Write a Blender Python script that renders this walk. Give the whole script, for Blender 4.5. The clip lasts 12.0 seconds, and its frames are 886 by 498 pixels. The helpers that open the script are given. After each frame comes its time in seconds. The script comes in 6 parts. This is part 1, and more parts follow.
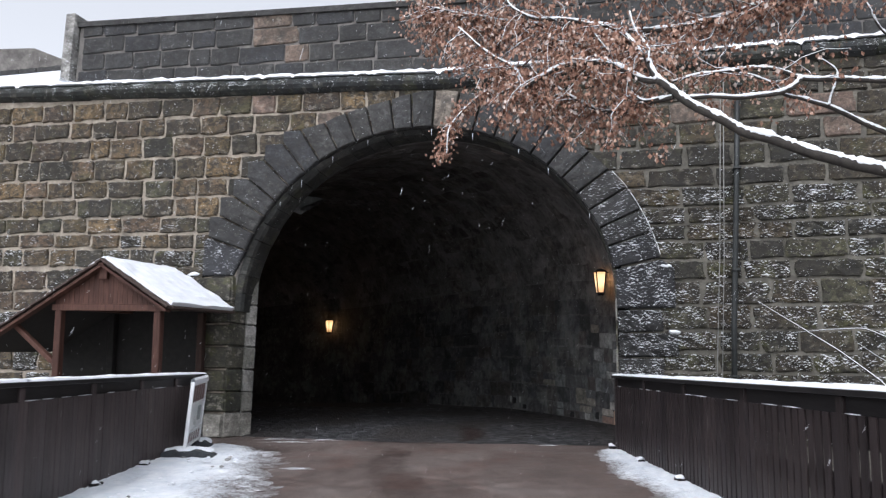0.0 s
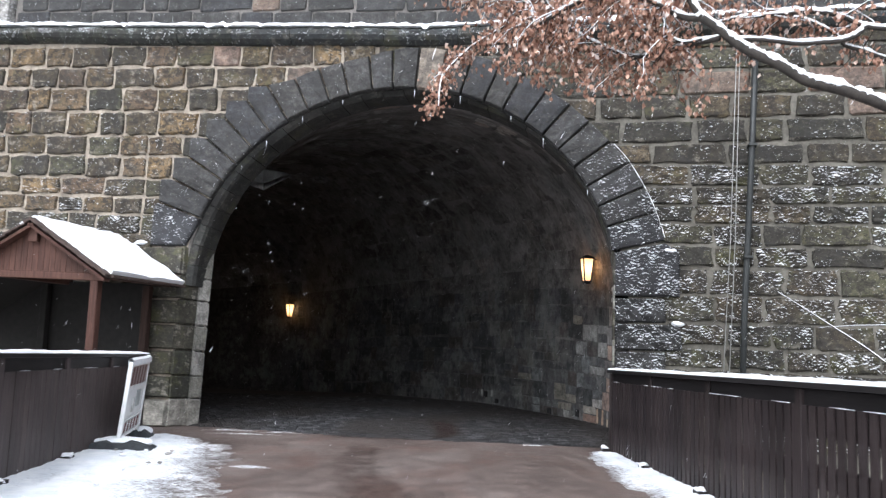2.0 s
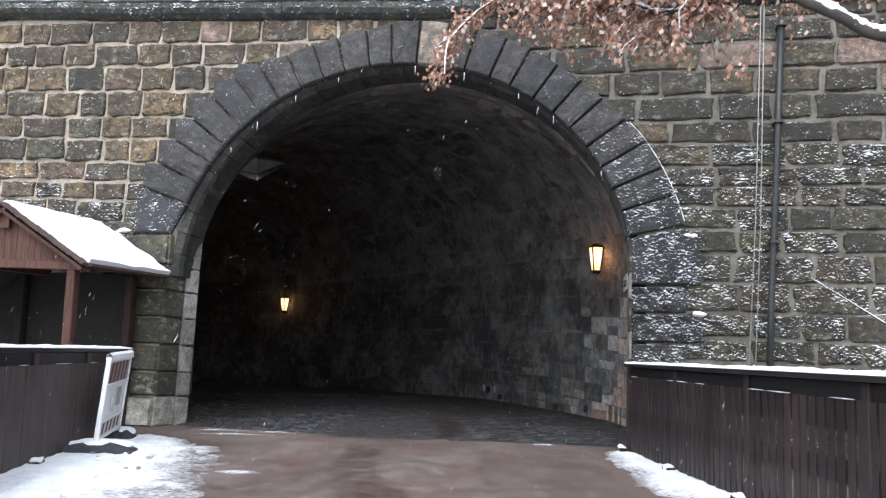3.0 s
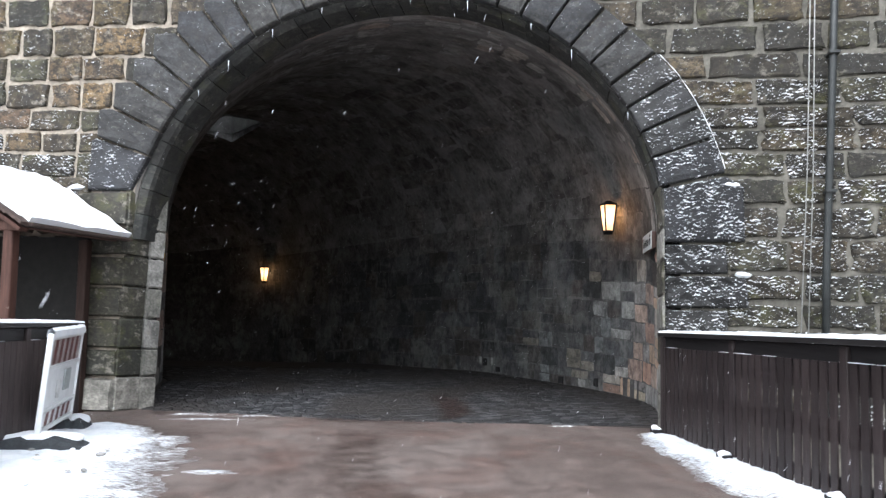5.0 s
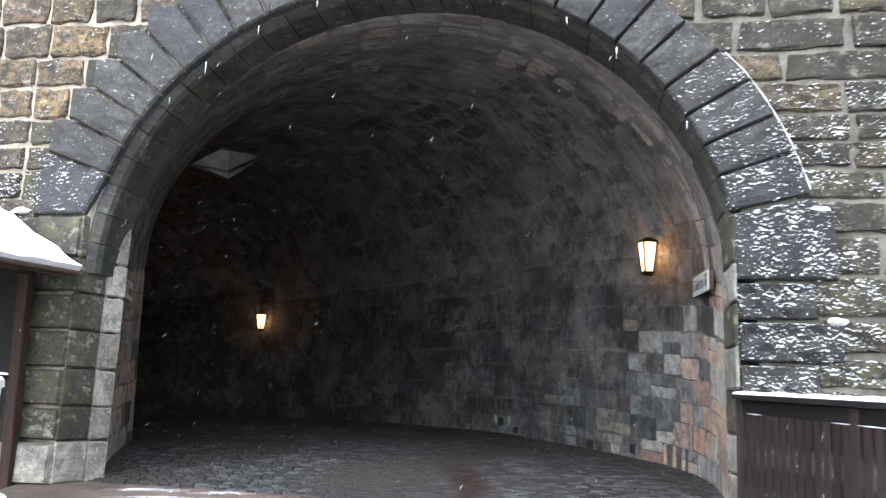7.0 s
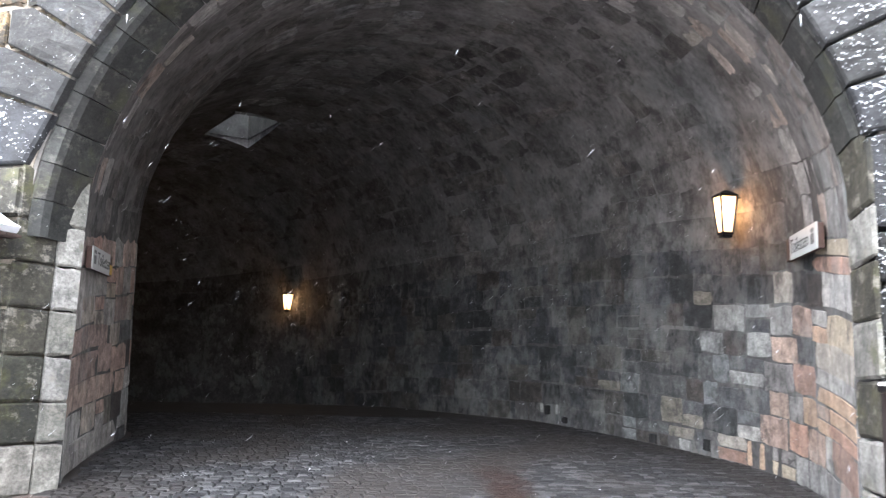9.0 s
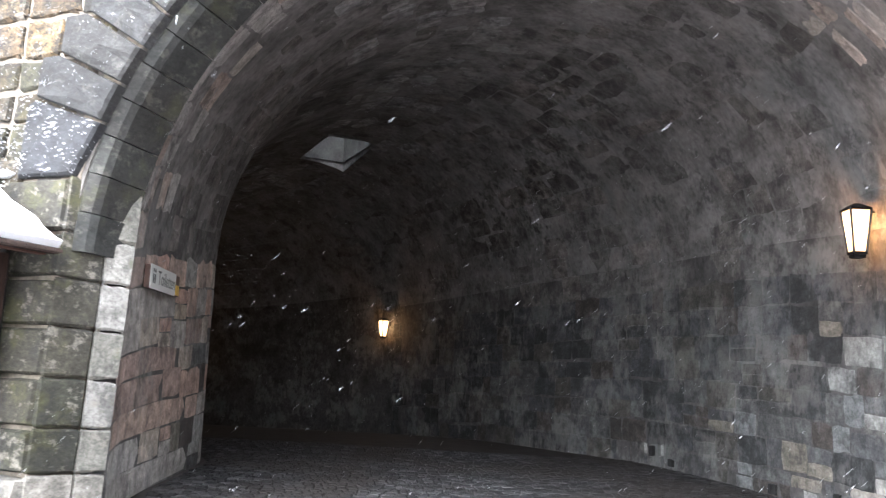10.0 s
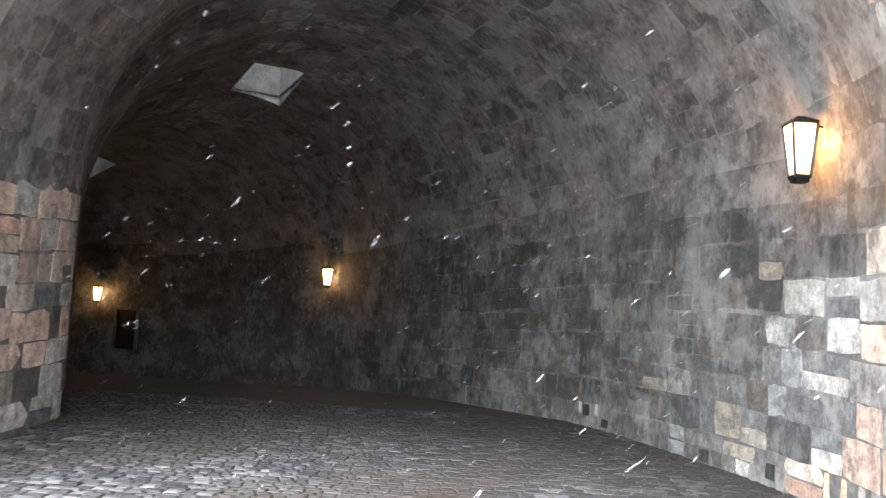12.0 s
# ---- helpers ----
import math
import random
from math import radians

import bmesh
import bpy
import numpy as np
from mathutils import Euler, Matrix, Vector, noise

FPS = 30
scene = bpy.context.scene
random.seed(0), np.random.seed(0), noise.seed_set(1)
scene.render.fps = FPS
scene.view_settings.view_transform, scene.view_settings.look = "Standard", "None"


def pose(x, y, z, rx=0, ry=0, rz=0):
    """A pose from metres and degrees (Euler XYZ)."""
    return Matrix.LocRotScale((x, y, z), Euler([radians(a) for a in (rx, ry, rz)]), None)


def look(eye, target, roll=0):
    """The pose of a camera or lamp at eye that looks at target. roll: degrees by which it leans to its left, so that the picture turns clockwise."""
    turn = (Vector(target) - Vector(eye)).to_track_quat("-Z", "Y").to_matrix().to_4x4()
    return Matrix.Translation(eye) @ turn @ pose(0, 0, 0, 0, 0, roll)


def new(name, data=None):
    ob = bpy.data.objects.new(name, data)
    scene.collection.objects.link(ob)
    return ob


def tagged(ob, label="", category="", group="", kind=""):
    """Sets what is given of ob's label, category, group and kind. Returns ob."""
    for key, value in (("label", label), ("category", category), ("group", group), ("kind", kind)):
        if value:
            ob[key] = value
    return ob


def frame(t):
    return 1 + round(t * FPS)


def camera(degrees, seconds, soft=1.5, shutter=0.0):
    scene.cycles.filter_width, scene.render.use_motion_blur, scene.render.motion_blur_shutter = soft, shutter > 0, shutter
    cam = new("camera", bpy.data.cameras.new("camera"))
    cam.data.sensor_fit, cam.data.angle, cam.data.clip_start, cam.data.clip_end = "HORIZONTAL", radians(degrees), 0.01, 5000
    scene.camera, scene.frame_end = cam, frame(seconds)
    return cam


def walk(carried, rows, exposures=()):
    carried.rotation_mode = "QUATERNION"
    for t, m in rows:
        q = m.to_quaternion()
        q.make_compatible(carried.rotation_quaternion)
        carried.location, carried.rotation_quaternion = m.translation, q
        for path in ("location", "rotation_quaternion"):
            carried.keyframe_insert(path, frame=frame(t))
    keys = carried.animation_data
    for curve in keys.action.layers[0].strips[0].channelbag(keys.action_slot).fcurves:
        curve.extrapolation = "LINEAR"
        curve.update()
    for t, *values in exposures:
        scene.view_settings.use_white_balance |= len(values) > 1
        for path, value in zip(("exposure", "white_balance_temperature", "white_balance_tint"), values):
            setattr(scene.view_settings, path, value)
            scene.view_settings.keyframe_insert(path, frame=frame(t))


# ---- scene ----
cam = camera(57.8, 12.0, soft=1.3, shutter=0.6)
METRES, EYE, TILT, LEAN, TURN = 12.3, 1.5, 0.0, 0.0, 0.0
ROWS = [
    (0.0, 0.0, 0.0, 0.0, -0.02, 7.0, -0.16),
    (0.5, -0.0063, 0.0349, -0.0032, -0.98, 7.21, -1.01),
    (1.0, -0.0125, 0.0652, -0.0056, -1.69, 7.19, -1.3),
    (1.5, -0.0148, 0.1022, -0.0067, -2.08, 6.88, -1.44),
    (2.0, -0.024, 0.1361, -0.0093, -2.93, 6.51, -1.99),
    (2.5, -0.0271, 0.1764, -0.0112, -3.44, 6.03, -1.87),
    (3.0, -0.0305, 0.2123, -0.0132, -3.2, 6.19, -1.74),
    (5.0, -0.0493, 0.3552, -0.0169, -4.56, 4.13, -1.05),
    (5.5, -0.0512, 0.3997, -0.0188, -5.21, 3.64, -1.25),
    (6.0, -0.0498, 0.4379, -0.0176, -5.21, 3.33, -0.85),
    (6.5, -0.0441, 0.4833, -0.0144, -5.39, 7.41, -1.32),
    (7.0, -0.0434, 0.5302, -0.0171, -4.05, 7.77, -1.58),
    (9.0, -0.0209, 0.714, -0.0177, -0.97, 6.42, -1.14),
    (9.5, -0.0103, 0.7542, -0.0171, 2.42, 7.32, -0.73),
    (10.0, 0.0105, 0.7983, -0.0162, 6.89, 8.26, -2.32),
    (10.5, 0.0303, 0.8416, -0.019, 7.32, 8.07, -2.47),
    (11.0, 0.0554, 0.8724, -0.0223, 6.15, 7.3, -2.42),
    (11.5, 0.0826, 0.9239, -0.0223, 6.22, 5.78, -3.37),
    (12.0, 0.1101, 0.9565, -0.0218, 6.48, 5.19, -2.92),
]
EXPOSURES = [(0.0, -0.05, 6100, 12), (1.0, 0.05, 6100, 12), (1.5, 0.44, 6100, 11), (2.0, 0.58, 6100, 11), (3.0, 0.64, 6050, 11), (5.5, 0.96, 6050, 9), (7.0, 1.43, 6000, 9), (9.5, 2.32, 6050, 11), (10.5, 2.6, 6200, 11), (11.0, 2.98, 6250, 12), (12.0, 3.35, 6300, 9)]
walk(cam, [(t, pose(0, 0, EYE, TILT, LEAN, TURN) @ pose(METRES * x, METRES * y, METRES * z, 90 + pitch, roll, yaw)) for t, x, y, z, yaw, pitch, roll in ROWS], EXPOSURES)

# ---- world and sun: an overcast winter day ----
world = bpy.data.worlds.new("overcast")
scene.world = world
world.use_nodes = True
wn, wl = world.node_tree.nodes, world.node_tree.links
wn.clear()
sky = wn.new("ShaderNodeTexSky")
sky.sky_type, sky.sun_disc = "NISHITA", False
sky.sun_elevation, sky.sun_rotation = radians(50), radians(212)
sky.dust_density, sky.air_density = 3.0, 1.2
grey = wn.new("ShaderNodeHueSaturation")
grey.inputs["Saturation"].default_value = 0.12
bg = wn.new("ShaderNodeBackground")
bg.inputs["Strength"].default_value = 0.245
wo = wn.new("ShaderNodeOutputWorld")
wl.new(sky.outputs[0], grey.inputs["Color"])
wl.new(grey.outputs[0], bg.inputs["Color"])
wl.new(bg.outputs[0], wo.inputs["Surface"])
sun_data = bpy.data.lights.new("sun", "SUN")
sun_data.energy, sun_data.angle, sun_data.color = 1.1, radians(50), (0.97, 0.98, 1.0)
sun = new("sun", sun_data)
sun.matrix_basis = look((-2, -17, 21), (0, 0, 0))

# ---- materials ----


class Mat:
    """A small builder of node materials."""

    def __init__(self, name):
        self.m = bpy.data.materials.new(name)
        self.m.use_nodes = True
        self.n, self.l = self.m.node_tree.nodes, self.m.node_tree.links
        self.b = self.n["Principled BSDF"]
        self.pos = self.n.new("ShaderNodeNewGeometry").outputs["Position"]

    def link(self, a, b):
        self.l.new(a, b)

    def noise(self, scale, detail=4.0, stretch=(1, 1, 1), rough=0.55, coords=None):
        mp = self.n.new("ShaderNodeMapping")
        mp.inputs["Scale"].default_value = stretch
        self.link(coords or self.pos, mp.inputs["Vector"])
        t = self.n.new("ShaderNodeTexNoise")
        t.inputs["Scale"].default_value, t.inputs["Detail"].default_value, t.inputs["Roughness"].default_value = scale, detail, rough
        self.link(mp.outputs[0], t.inputs["Vector"])
        return t.outputs[0]

    def shifted(self, dz):
        x = self.n.new("ShaderNodeVectorMath")
        x.operation = "ADD"
        x.inputs[1].default_value = (0, 0, dz)
        self.link(self.pos, x.inputs[0])
        return x.outputs[0]

    def ramp(self, fac, stops, mode="LINEAR"):
        r = self.n.new("ShaderNodeValToRGB")
        r.color_ramp.interpolation = mode
        e = r.color_ramp.elements
        while len(e) < len(stops):
            e.new(0.5)
        for k, (p, c) in zip(e, stops):
            k.position = p
            k.color = (c, c, c, 1) if isinstance(c, (int, float)) else (*c, 1)
        self.link(fac, r.inputs[0])
        return r.outputs[0]

    def mix(self, fac, a, b, blend="MIX"):
        x = self.n.new("ShaderNodeMix")
        x.data_type, x.blend_type = "RGBA", blend
        for value, socket in ((fac, x.inputs[0]), (a, x.inputs[6]), (b, x.inputs[7])):
            if isinstance(value, (int, float)):
                socket.default_value = value
            elif isinstance(value, tuple):
                socket.default_value = (*value, 1)
            else:
                self.link(value, socket)
        return x.outputs[2]

    def maths(self, op, a, b):
        x = self.n.new("ShaderNodeMath")
        x.operation = op
        for value, socket in ((a, x.inputs[0]), (b, x.inputs[1])):
            if isinstance(value, (int, float)):
                socket.default_value = value
            else:
                self.link(value, socket)
        return x.outputs[0]

    def bump(self, height, strength, distance, base=None):
        x = self.n.new("ShaderNodeBump")
        x.inputs["Strength"].default_value, x.inputs["Distance"].default_value = strength, distance
        self.link(height, x.inputs["Height"])
        if base:
            self.link(base, x.inputs["Normal"])
        return x.outputs[0]

    def done(self, colour=None, rough=0.8, normal=None, metal=0.0, spec=0.5):
        for value, key in ((colour, "Base Color"), (rough, "Roughness"), (normal, "Normal"), (metal, "Metallic"), (spec, "Specular IOR Level")):
            if value is None:
                continue
            if isinstance(value, (int, float)):
                self.b.inputs[key].default_value = value
            elif isinstance(value, tuple):
                self.b.inputs[key].default_value = (*value, 1)
            else:
                self.link(value, self.b.inputs[key])
        return self.m


SNOW = (0.86, 0.88, 0.92)


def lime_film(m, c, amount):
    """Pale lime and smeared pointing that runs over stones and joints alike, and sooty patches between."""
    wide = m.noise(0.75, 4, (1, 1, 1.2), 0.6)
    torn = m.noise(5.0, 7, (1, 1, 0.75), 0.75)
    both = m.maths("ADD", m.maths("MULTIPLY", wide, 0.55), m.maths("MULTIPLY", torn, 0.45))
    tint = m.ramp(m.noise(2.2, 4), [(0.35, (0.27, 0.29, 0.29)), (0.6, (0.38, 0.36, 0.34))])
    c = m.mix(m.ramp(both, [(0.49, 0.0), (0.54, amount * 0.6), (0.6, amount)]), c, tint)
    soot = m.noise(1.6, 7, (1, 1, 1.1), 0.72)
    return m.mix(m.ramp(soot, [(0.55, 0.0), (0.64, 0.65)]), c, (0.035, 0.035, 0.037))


def bed_mat(name, base):
    m = Mat(name)
    a, g = m.noise(1.6, 4), m.noise(11.0, 4)
    c = m.mix(1.0, base, m.ramp(a, [(0.3, 0.55), (0.7, 1.45)]), "MULTIPLY")
    c = m.mix(0.6, c, m.ramp(g, [(0.3, 0.55), (0.7, 1.45)]), "MULTIPLY")
    return m.done(lime_film(m, c, 0.45), 0.9, m.bump(g, 0.6, 0.015))


def stone_mat(name, tones, island=False, snow=0.0, grain=22.0, relief=0.012, stain=(0.5, 1.2), moss=0.0, rough=0.85, smear=0.0, crust=0.6, blotch=(0.42, 1.6), grit=0.85, lime=0.0, bite=0.0):
    """Weathered sandstone: a tone for each block, blotches and black crust within it, lime smeared over, snow on what faces up."""
    m = Mat(name)
    if island:
        rnd = m.n.new("ShaderNodeNewGeometry").outputs["Random Per Island"]
    else:
        rnd = m.n.new("ShaderNodeObjectInfo").outputs["Random"]
    step = 1.0 / len(tones)
    c = m.ramp(rnd, [(i * step, t) for i, t in enumerate(tones)], "CONSTANT" if len(tones) > 2 else "LINEAR")
    big = m.noise(0.9, 5, (1, 1, 1.3), 0.6)
    c = m.mix(1.0, c, m.ramp(big, [(0.3, stain[0]), (0.7, stain[1])]), "MULTIPLY")
    mid = m.noise(4.2, 6, (1, 1, 1.5), 0.68)
    c = m.mix(1.0, c, m.ramp(mid, [(0.3, blotch[0]), (0.5, 0.95), (0.68, blotch[1])]), "MULTIPLY")
    fine = m.noise(grain, 5, (1, 1, 1.4), 0.72)
    c = m.mix(grit, c, m.ramp(fine, [(0.3, 0.45), (0.7, 1.5)]), "MULTIPLY")
    if crust:
        f = m.ramp(m.noise(3.1, 6, (1.3, 1.3, 0.8), 0.7), [(0.5, 0.0), (0.62, crust)])
        c = m.mix(f, c, (0.03, 0.03, 0.029))
    if moss:
        f = m.ramp(m.noise(2.3, 5, (1, 1, 1), 0.65), [(0.54, 0.0), (0.68, moss)])
        c = m.mix(f, c, (0.085, 0.085, 0.035))
    if smear:
        f = m.ramp(m.noise(5.5, 5, (1, 1, 1.4), 0.7), [(0.55, 0.0), (0.66, smear)])
        c = m.mix(f, c, (0.25, 0.23, 0.195))
    if bite:
        pit = m.noise(7.0, 8, (1, 1, 1.5), 0.82)
        c = m.mix(m.ramp(pit, [(0.5, 0.0), (0.55, bite)]), c, (0.016, 0.014, 0.011))
        grains = m.noise(16.0, 6, (1, 1, 1.3), 0.8)
        c = m.mix(m.ramp(grains, [(0.6, 0.0), (0.66, bite * 0.6)]), c, (0.24, 0.205, 0.155))
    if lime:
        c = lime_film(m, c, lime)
    height = m.mix(0.5, mid, fine)
    if snow:
        up = m.n.new("ShaderNodeSeparateXYZ")
        m.link(m.n.new("ShaderNodeNewGeometry").outputs["Normal"], up.inputs[0])
        below, above = m.noise(19.0, 5, (1.0, 1.0, 1.6), 0.65, m.shifted(-0.01)), m.noise(19.0, 5, (1.0, 1.0, 1.6), 0.65, m.shifted(0.01))
        ledge = m.maths("MULTIPLY", m.maths("SUBTRACT", below, above), 1.7)
        drift = m.maths("MULTIPLY", m.maths("SUBTRACT", m.noise(4.5, 4), 0.5), 0.9)
        fleck = m.maths("ADD", m.maths("ADD", ledge, drift), m.maths("MULTIPLY", up.outputs["Z"], 0.12))
        f = m.ramp(m.maths("ADD", fleck, 0.5), [(snow, 0.0), (min(snow + 0.07, 1.0), 0.9)])
        height = m.mix(0.45, height, below)
        c = m.mix(f, c, SNOW)
        height = m.mix(f, height, (1.0, 1.0, 1.0))
    return m.done(c, rough, m.bump(height, 1.0, relief))


def plain_mat(name, colour, rough=0.6, metal=0.0, vary=0.25, scale=9.0, relief=0.002, stretch=(1, 1, 1)):
    m = Mat(name)
    a = m.noise(scale, 4, stretch)
    b = m.noise(scale * 7, 3, stretch)
    c = m.mix(1.0, colour, m.ramp(a, [(0.3, 1 - vary), (0.7, 1 + vary)]), "MULTIPLY")
    c = m.mix(0.6, c, m.ramp(b, [(0.3, 1 - vary), (0.7, 1 + vary)]), "MULTIPLY")
    return m.done(c, rough, m.bump(b, 0.6, relief), metal)


def wood_mat(name, tones, rough=0.6, along=(14, 14, 1.2)):
    """Painted or stained boards, with grain along the board and a tone for each."""
    m = Mat(name)
    rnd = m.n.new("ShaderNodeObjectInfo").outputs["Random"]
    c = m.ramp(rnd, [(i / max(1, len(tones) - 1), t) for i, t in enumerate(tones)])
    g = m.noise(2.2, 5, along, 0.7)
    c = m.mix(1.0, c, m.ramp(g, [(0.3, 0.6), (0.7, 1.35)]), "MULTIPLY")
    d = m.noise(1.6, 4)
    c = m.mix(1.0, c, m.ramp(d, [(0.3, 0.75), (0.7, 1.2)]), "MULTIPLY")
    return m.done(c, rough, m.bump(g, 0.5, 0.004), spec=0.22)


def snow_mat():
    m = Mat("snow")
    a, b = m.noise(5, 5), m.noise(45, 4)
    c = m.mix(m.ramp(a, [(0.35, 0.0), (0.75, 1.0)]), (0.80, 0.83, 0.88), (0.92, 0.93, 0.95))
    return m.done(c, 0.7, m.bump(m.mix(0.4, a, b), 0.7, 0.02))


def slush_mat():
    """Trodden snow: white in the thick of it, wet and broken towards its edge."""
    m = Mat("trodden_snow")
    a = m.noise(3.2, 5, (1, 0.75, 1), 0.65)
    b = m.noise(16, 5, (1.0, 2.2, 1), 0.7)
    thick = m.n.new("ShaderNodeAttribute")
    thick.attribute_name = "depth"
    f = m.maths("ADD", thick.outputs["Fac"], m.maths("MULTIPLY", m.maths("SUBTRACT", b, 0.5), 2.4))
    f = m.maths("ADD", f, m.maths("MULTIPLY", m.maths("SUBTRACT", a, 0.5), 1.0))
    f = m.ramp(f, [(0.2, 0.0), (0.5, 0.72), (0.8, 1.0)])
    dirt = m.noise(30, 3)
    wet = m.mix(m.ramp(dirt, [(0.35, 0.0), (0.65, 1.0)]), (0.085, 0.06, 0.05), (0.19, 0.16, 0.15))
    c = m.mix(f, wet, m.mix(m.ramp(a, [(0.3, 0.0), (0.7, 1.0)]), (0.66, 0.71, 0.77), (0.9, 0.92, 0.94)))
    return m.done(c, m.ramp(f, [(0.0, 0.35), (1.0, 0.75)]), m.bump(m.mix(0.5, b, f), 0.8, 0.025))


def asphalt_mat():
    """Wet reddish asphalt with darker seams and wheel-worn tone."""
    m = Mat("wet_asphalt")
    a = m.noise(0.7, 5, (1.2, 0.8, 1), 0.6)
    b = m.noise(4.0, 8, (1.0, 0.8, 1), 0.78)
    g = m.noise(95, 3, (1, 1, 1), 0.7)
    c = m.ramp(a, [(0.25, (0.07, 0.054, 0.048)), (0.5, (0.12, 0.094, 0.084)), (0.75, (0.165, 0.14, 0.128))])
    rust = m.noise(0.8, 7, (1.2, 0.8, 1), 0.7)
    c = m.mix(m.ramp(rust, [(0.5, 0.0), (0.7, 0.55)]), c, (0.13, 0.072, 0.057))
    c = m.mix(1.0, c, m.ramp(b, [(0.3, 0.62), (0.7, 1.4)]), "MULTIPLY")
    c = m.mix(1.0, c, m.ramp(g, [(0.3, 0.35), (0.7, 1.7)]), "MULTIPLY")
    return m.done(c, m.ramp(b, [(0.35, 0.42), (0.65, 0.78)]), m.bump(g, 0.8, 0.006), spec=0.35)


def cobble_mat():
    m = Mat("cobble")
    rnd = m.n.new("ShaderNodeNewGeometry").outputs["Random Per Island"]
    c = m.ramp(rnd, [(0.0, (0.014, 0.014, 0.016)), (0.6, (0.031, 0.031, 0.033)), (1.0, (0.09, 0.09, 0.093))])
    mud = m.ramp(m.noise(0.55, 4, (1, 0.7, 1)), [(0.42, 0.0), (0.6, 0.8)])
    c = m.mix(mud, c, (0.03, 0.026, 0.024))
    b = m.noise(30, 4)
    c = m.mix(0.7, c, m.ramp(b, [(0.3, 0.6), (0.7, 1.35)]), "MULTIPLY")
    return m.done(c, m.ramp(b, [(0.3, 0.6), (0.7, 0.85)]), m.bump(b, 0.6, 0.006), spec=0.25)


def glow_mat(name, colour, strength):
    """Frosted glass lit by a bulb behind its middle: hot there, orange towards the rims."""
    m = Mat(name)
    local = m.n.new("ShaderNodeSeparateXYZ")
    m.link(m.n.new("ShaderNodeTexCoord").outputs["Object"], local.inputs[0])
    off = m.maths("ABSOLUTE", m.maths("SUBTRACT", local.outputs["Z"], 0.3), 0.0)
    glow = m.ramp(off, [(0.0, 1.0), (0.12, 0.8), (0.3, 0.3)])
    m.link(m.maths("MULTIPLY", glow, strength), m.b.inputs["Emission Strength"])
    m.link(m.mix(glow, (1.0, 0.42, 0.1), colour), m.b.inputs["Emission Color"])
    return m.done((0.8, 0.75, 0.65), 0.3)


M_MORTAR = plain_mat("lime_mortar", (0.29, 0.252, 0.205), 0.9, vary=0.4, scale=3.0, relief=0.008)
M_MORTAR_GREY = plain_mat("weathered_mortar", (0.13, 0.122, 0.103), 0.9, vary=0.4, scale=3.0, relief=0.01)
M_BED = bed_mat("smeared_bedding", (0.088, 0.086, 0.085))
M_VAULT_BED = bed_mat("sooty_vault_render", (0.175, 0.17, 0.168))
M_PARAPET_MORTAR = plain_mat("grey_mortar", (0.15, 0.14, 0.13), 0.9, vary=0.35, scale=3.0, relief=0.008)
M_MORTAR_DARK = plain_mat("sooty_mortar", (0.13, 0.12, 0.11), 0.9, vary=0.4, scale=3.0, relief=0.01)
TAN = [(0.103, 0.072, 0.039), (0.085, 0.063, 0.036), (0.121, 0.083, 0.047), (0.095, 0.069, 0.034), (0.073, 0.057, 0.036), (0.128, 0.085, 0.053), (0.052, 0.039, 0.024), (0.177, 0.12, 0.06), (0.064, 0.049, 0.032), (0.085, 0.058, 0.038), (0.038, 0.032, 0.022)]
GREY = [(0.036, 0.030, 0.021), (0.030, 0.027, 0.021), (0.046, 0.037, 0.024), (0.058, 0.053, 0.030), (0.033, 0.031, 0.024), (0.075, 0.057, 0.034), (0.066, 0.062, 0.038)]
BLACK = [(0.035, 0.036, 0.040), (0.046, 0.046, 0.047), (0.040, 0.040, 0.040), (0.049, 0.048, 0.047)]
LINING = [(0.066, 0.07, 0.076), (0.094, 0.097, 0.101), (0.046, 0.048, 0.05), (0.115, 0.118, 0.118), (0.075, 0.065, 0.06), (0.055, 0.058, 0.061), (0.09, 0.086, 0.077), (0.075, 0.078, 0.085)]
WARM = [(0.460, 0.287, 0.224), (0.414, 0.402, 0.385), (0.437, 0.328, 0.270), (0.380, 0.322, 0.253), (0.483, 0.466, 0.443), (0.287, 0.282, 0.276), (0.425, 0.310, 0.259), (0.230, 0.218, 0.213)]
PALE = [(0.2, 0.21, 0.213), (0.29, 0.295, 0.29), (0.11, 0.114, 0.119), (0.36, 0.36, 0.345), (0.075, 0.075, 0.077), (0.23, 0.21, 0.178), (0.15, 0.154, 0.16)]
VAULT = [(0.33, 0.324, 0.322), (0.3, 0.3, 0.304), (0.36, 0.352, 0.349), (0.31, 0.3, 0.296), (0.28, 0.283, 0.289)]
M_TAN = stone_mat("tan_sandstone", TAN, bite=0.9, snow=0.88, moss=0.45, smear=0.7, relief=0.02)
M_TAN_SNOWY = stone_mat("snow_flecked_tan_sandstone", TAN, bite=0.9, snow=0.8, moss=0.3, smear=0.6, relief=0.025)
M_GREY = stone_mat("grey_sandstone", GREY, bite=0.9, snow=0.86, moss=0.4, smear=0.5, relief=0.02)
M_GREY_SNOWY = stone_mat("snow_flecked_grey_sandstone", GREY, bite=0.9, snow=0.69, moss=0.8, smear=0.5, relief=0.03)
M_PINK = stone_mat("pink_sandstone", [(0.2, 0.138, 0.108), (0.155, 0.115, 0.09)], stain=(0.55, 1.15), smear=0.5, bite=0.3)
M_BLACK = stone_mat("blackened_sandstone", BLACK, bite=0.35, snow=0.97, relief=0.018, smear=0.12)
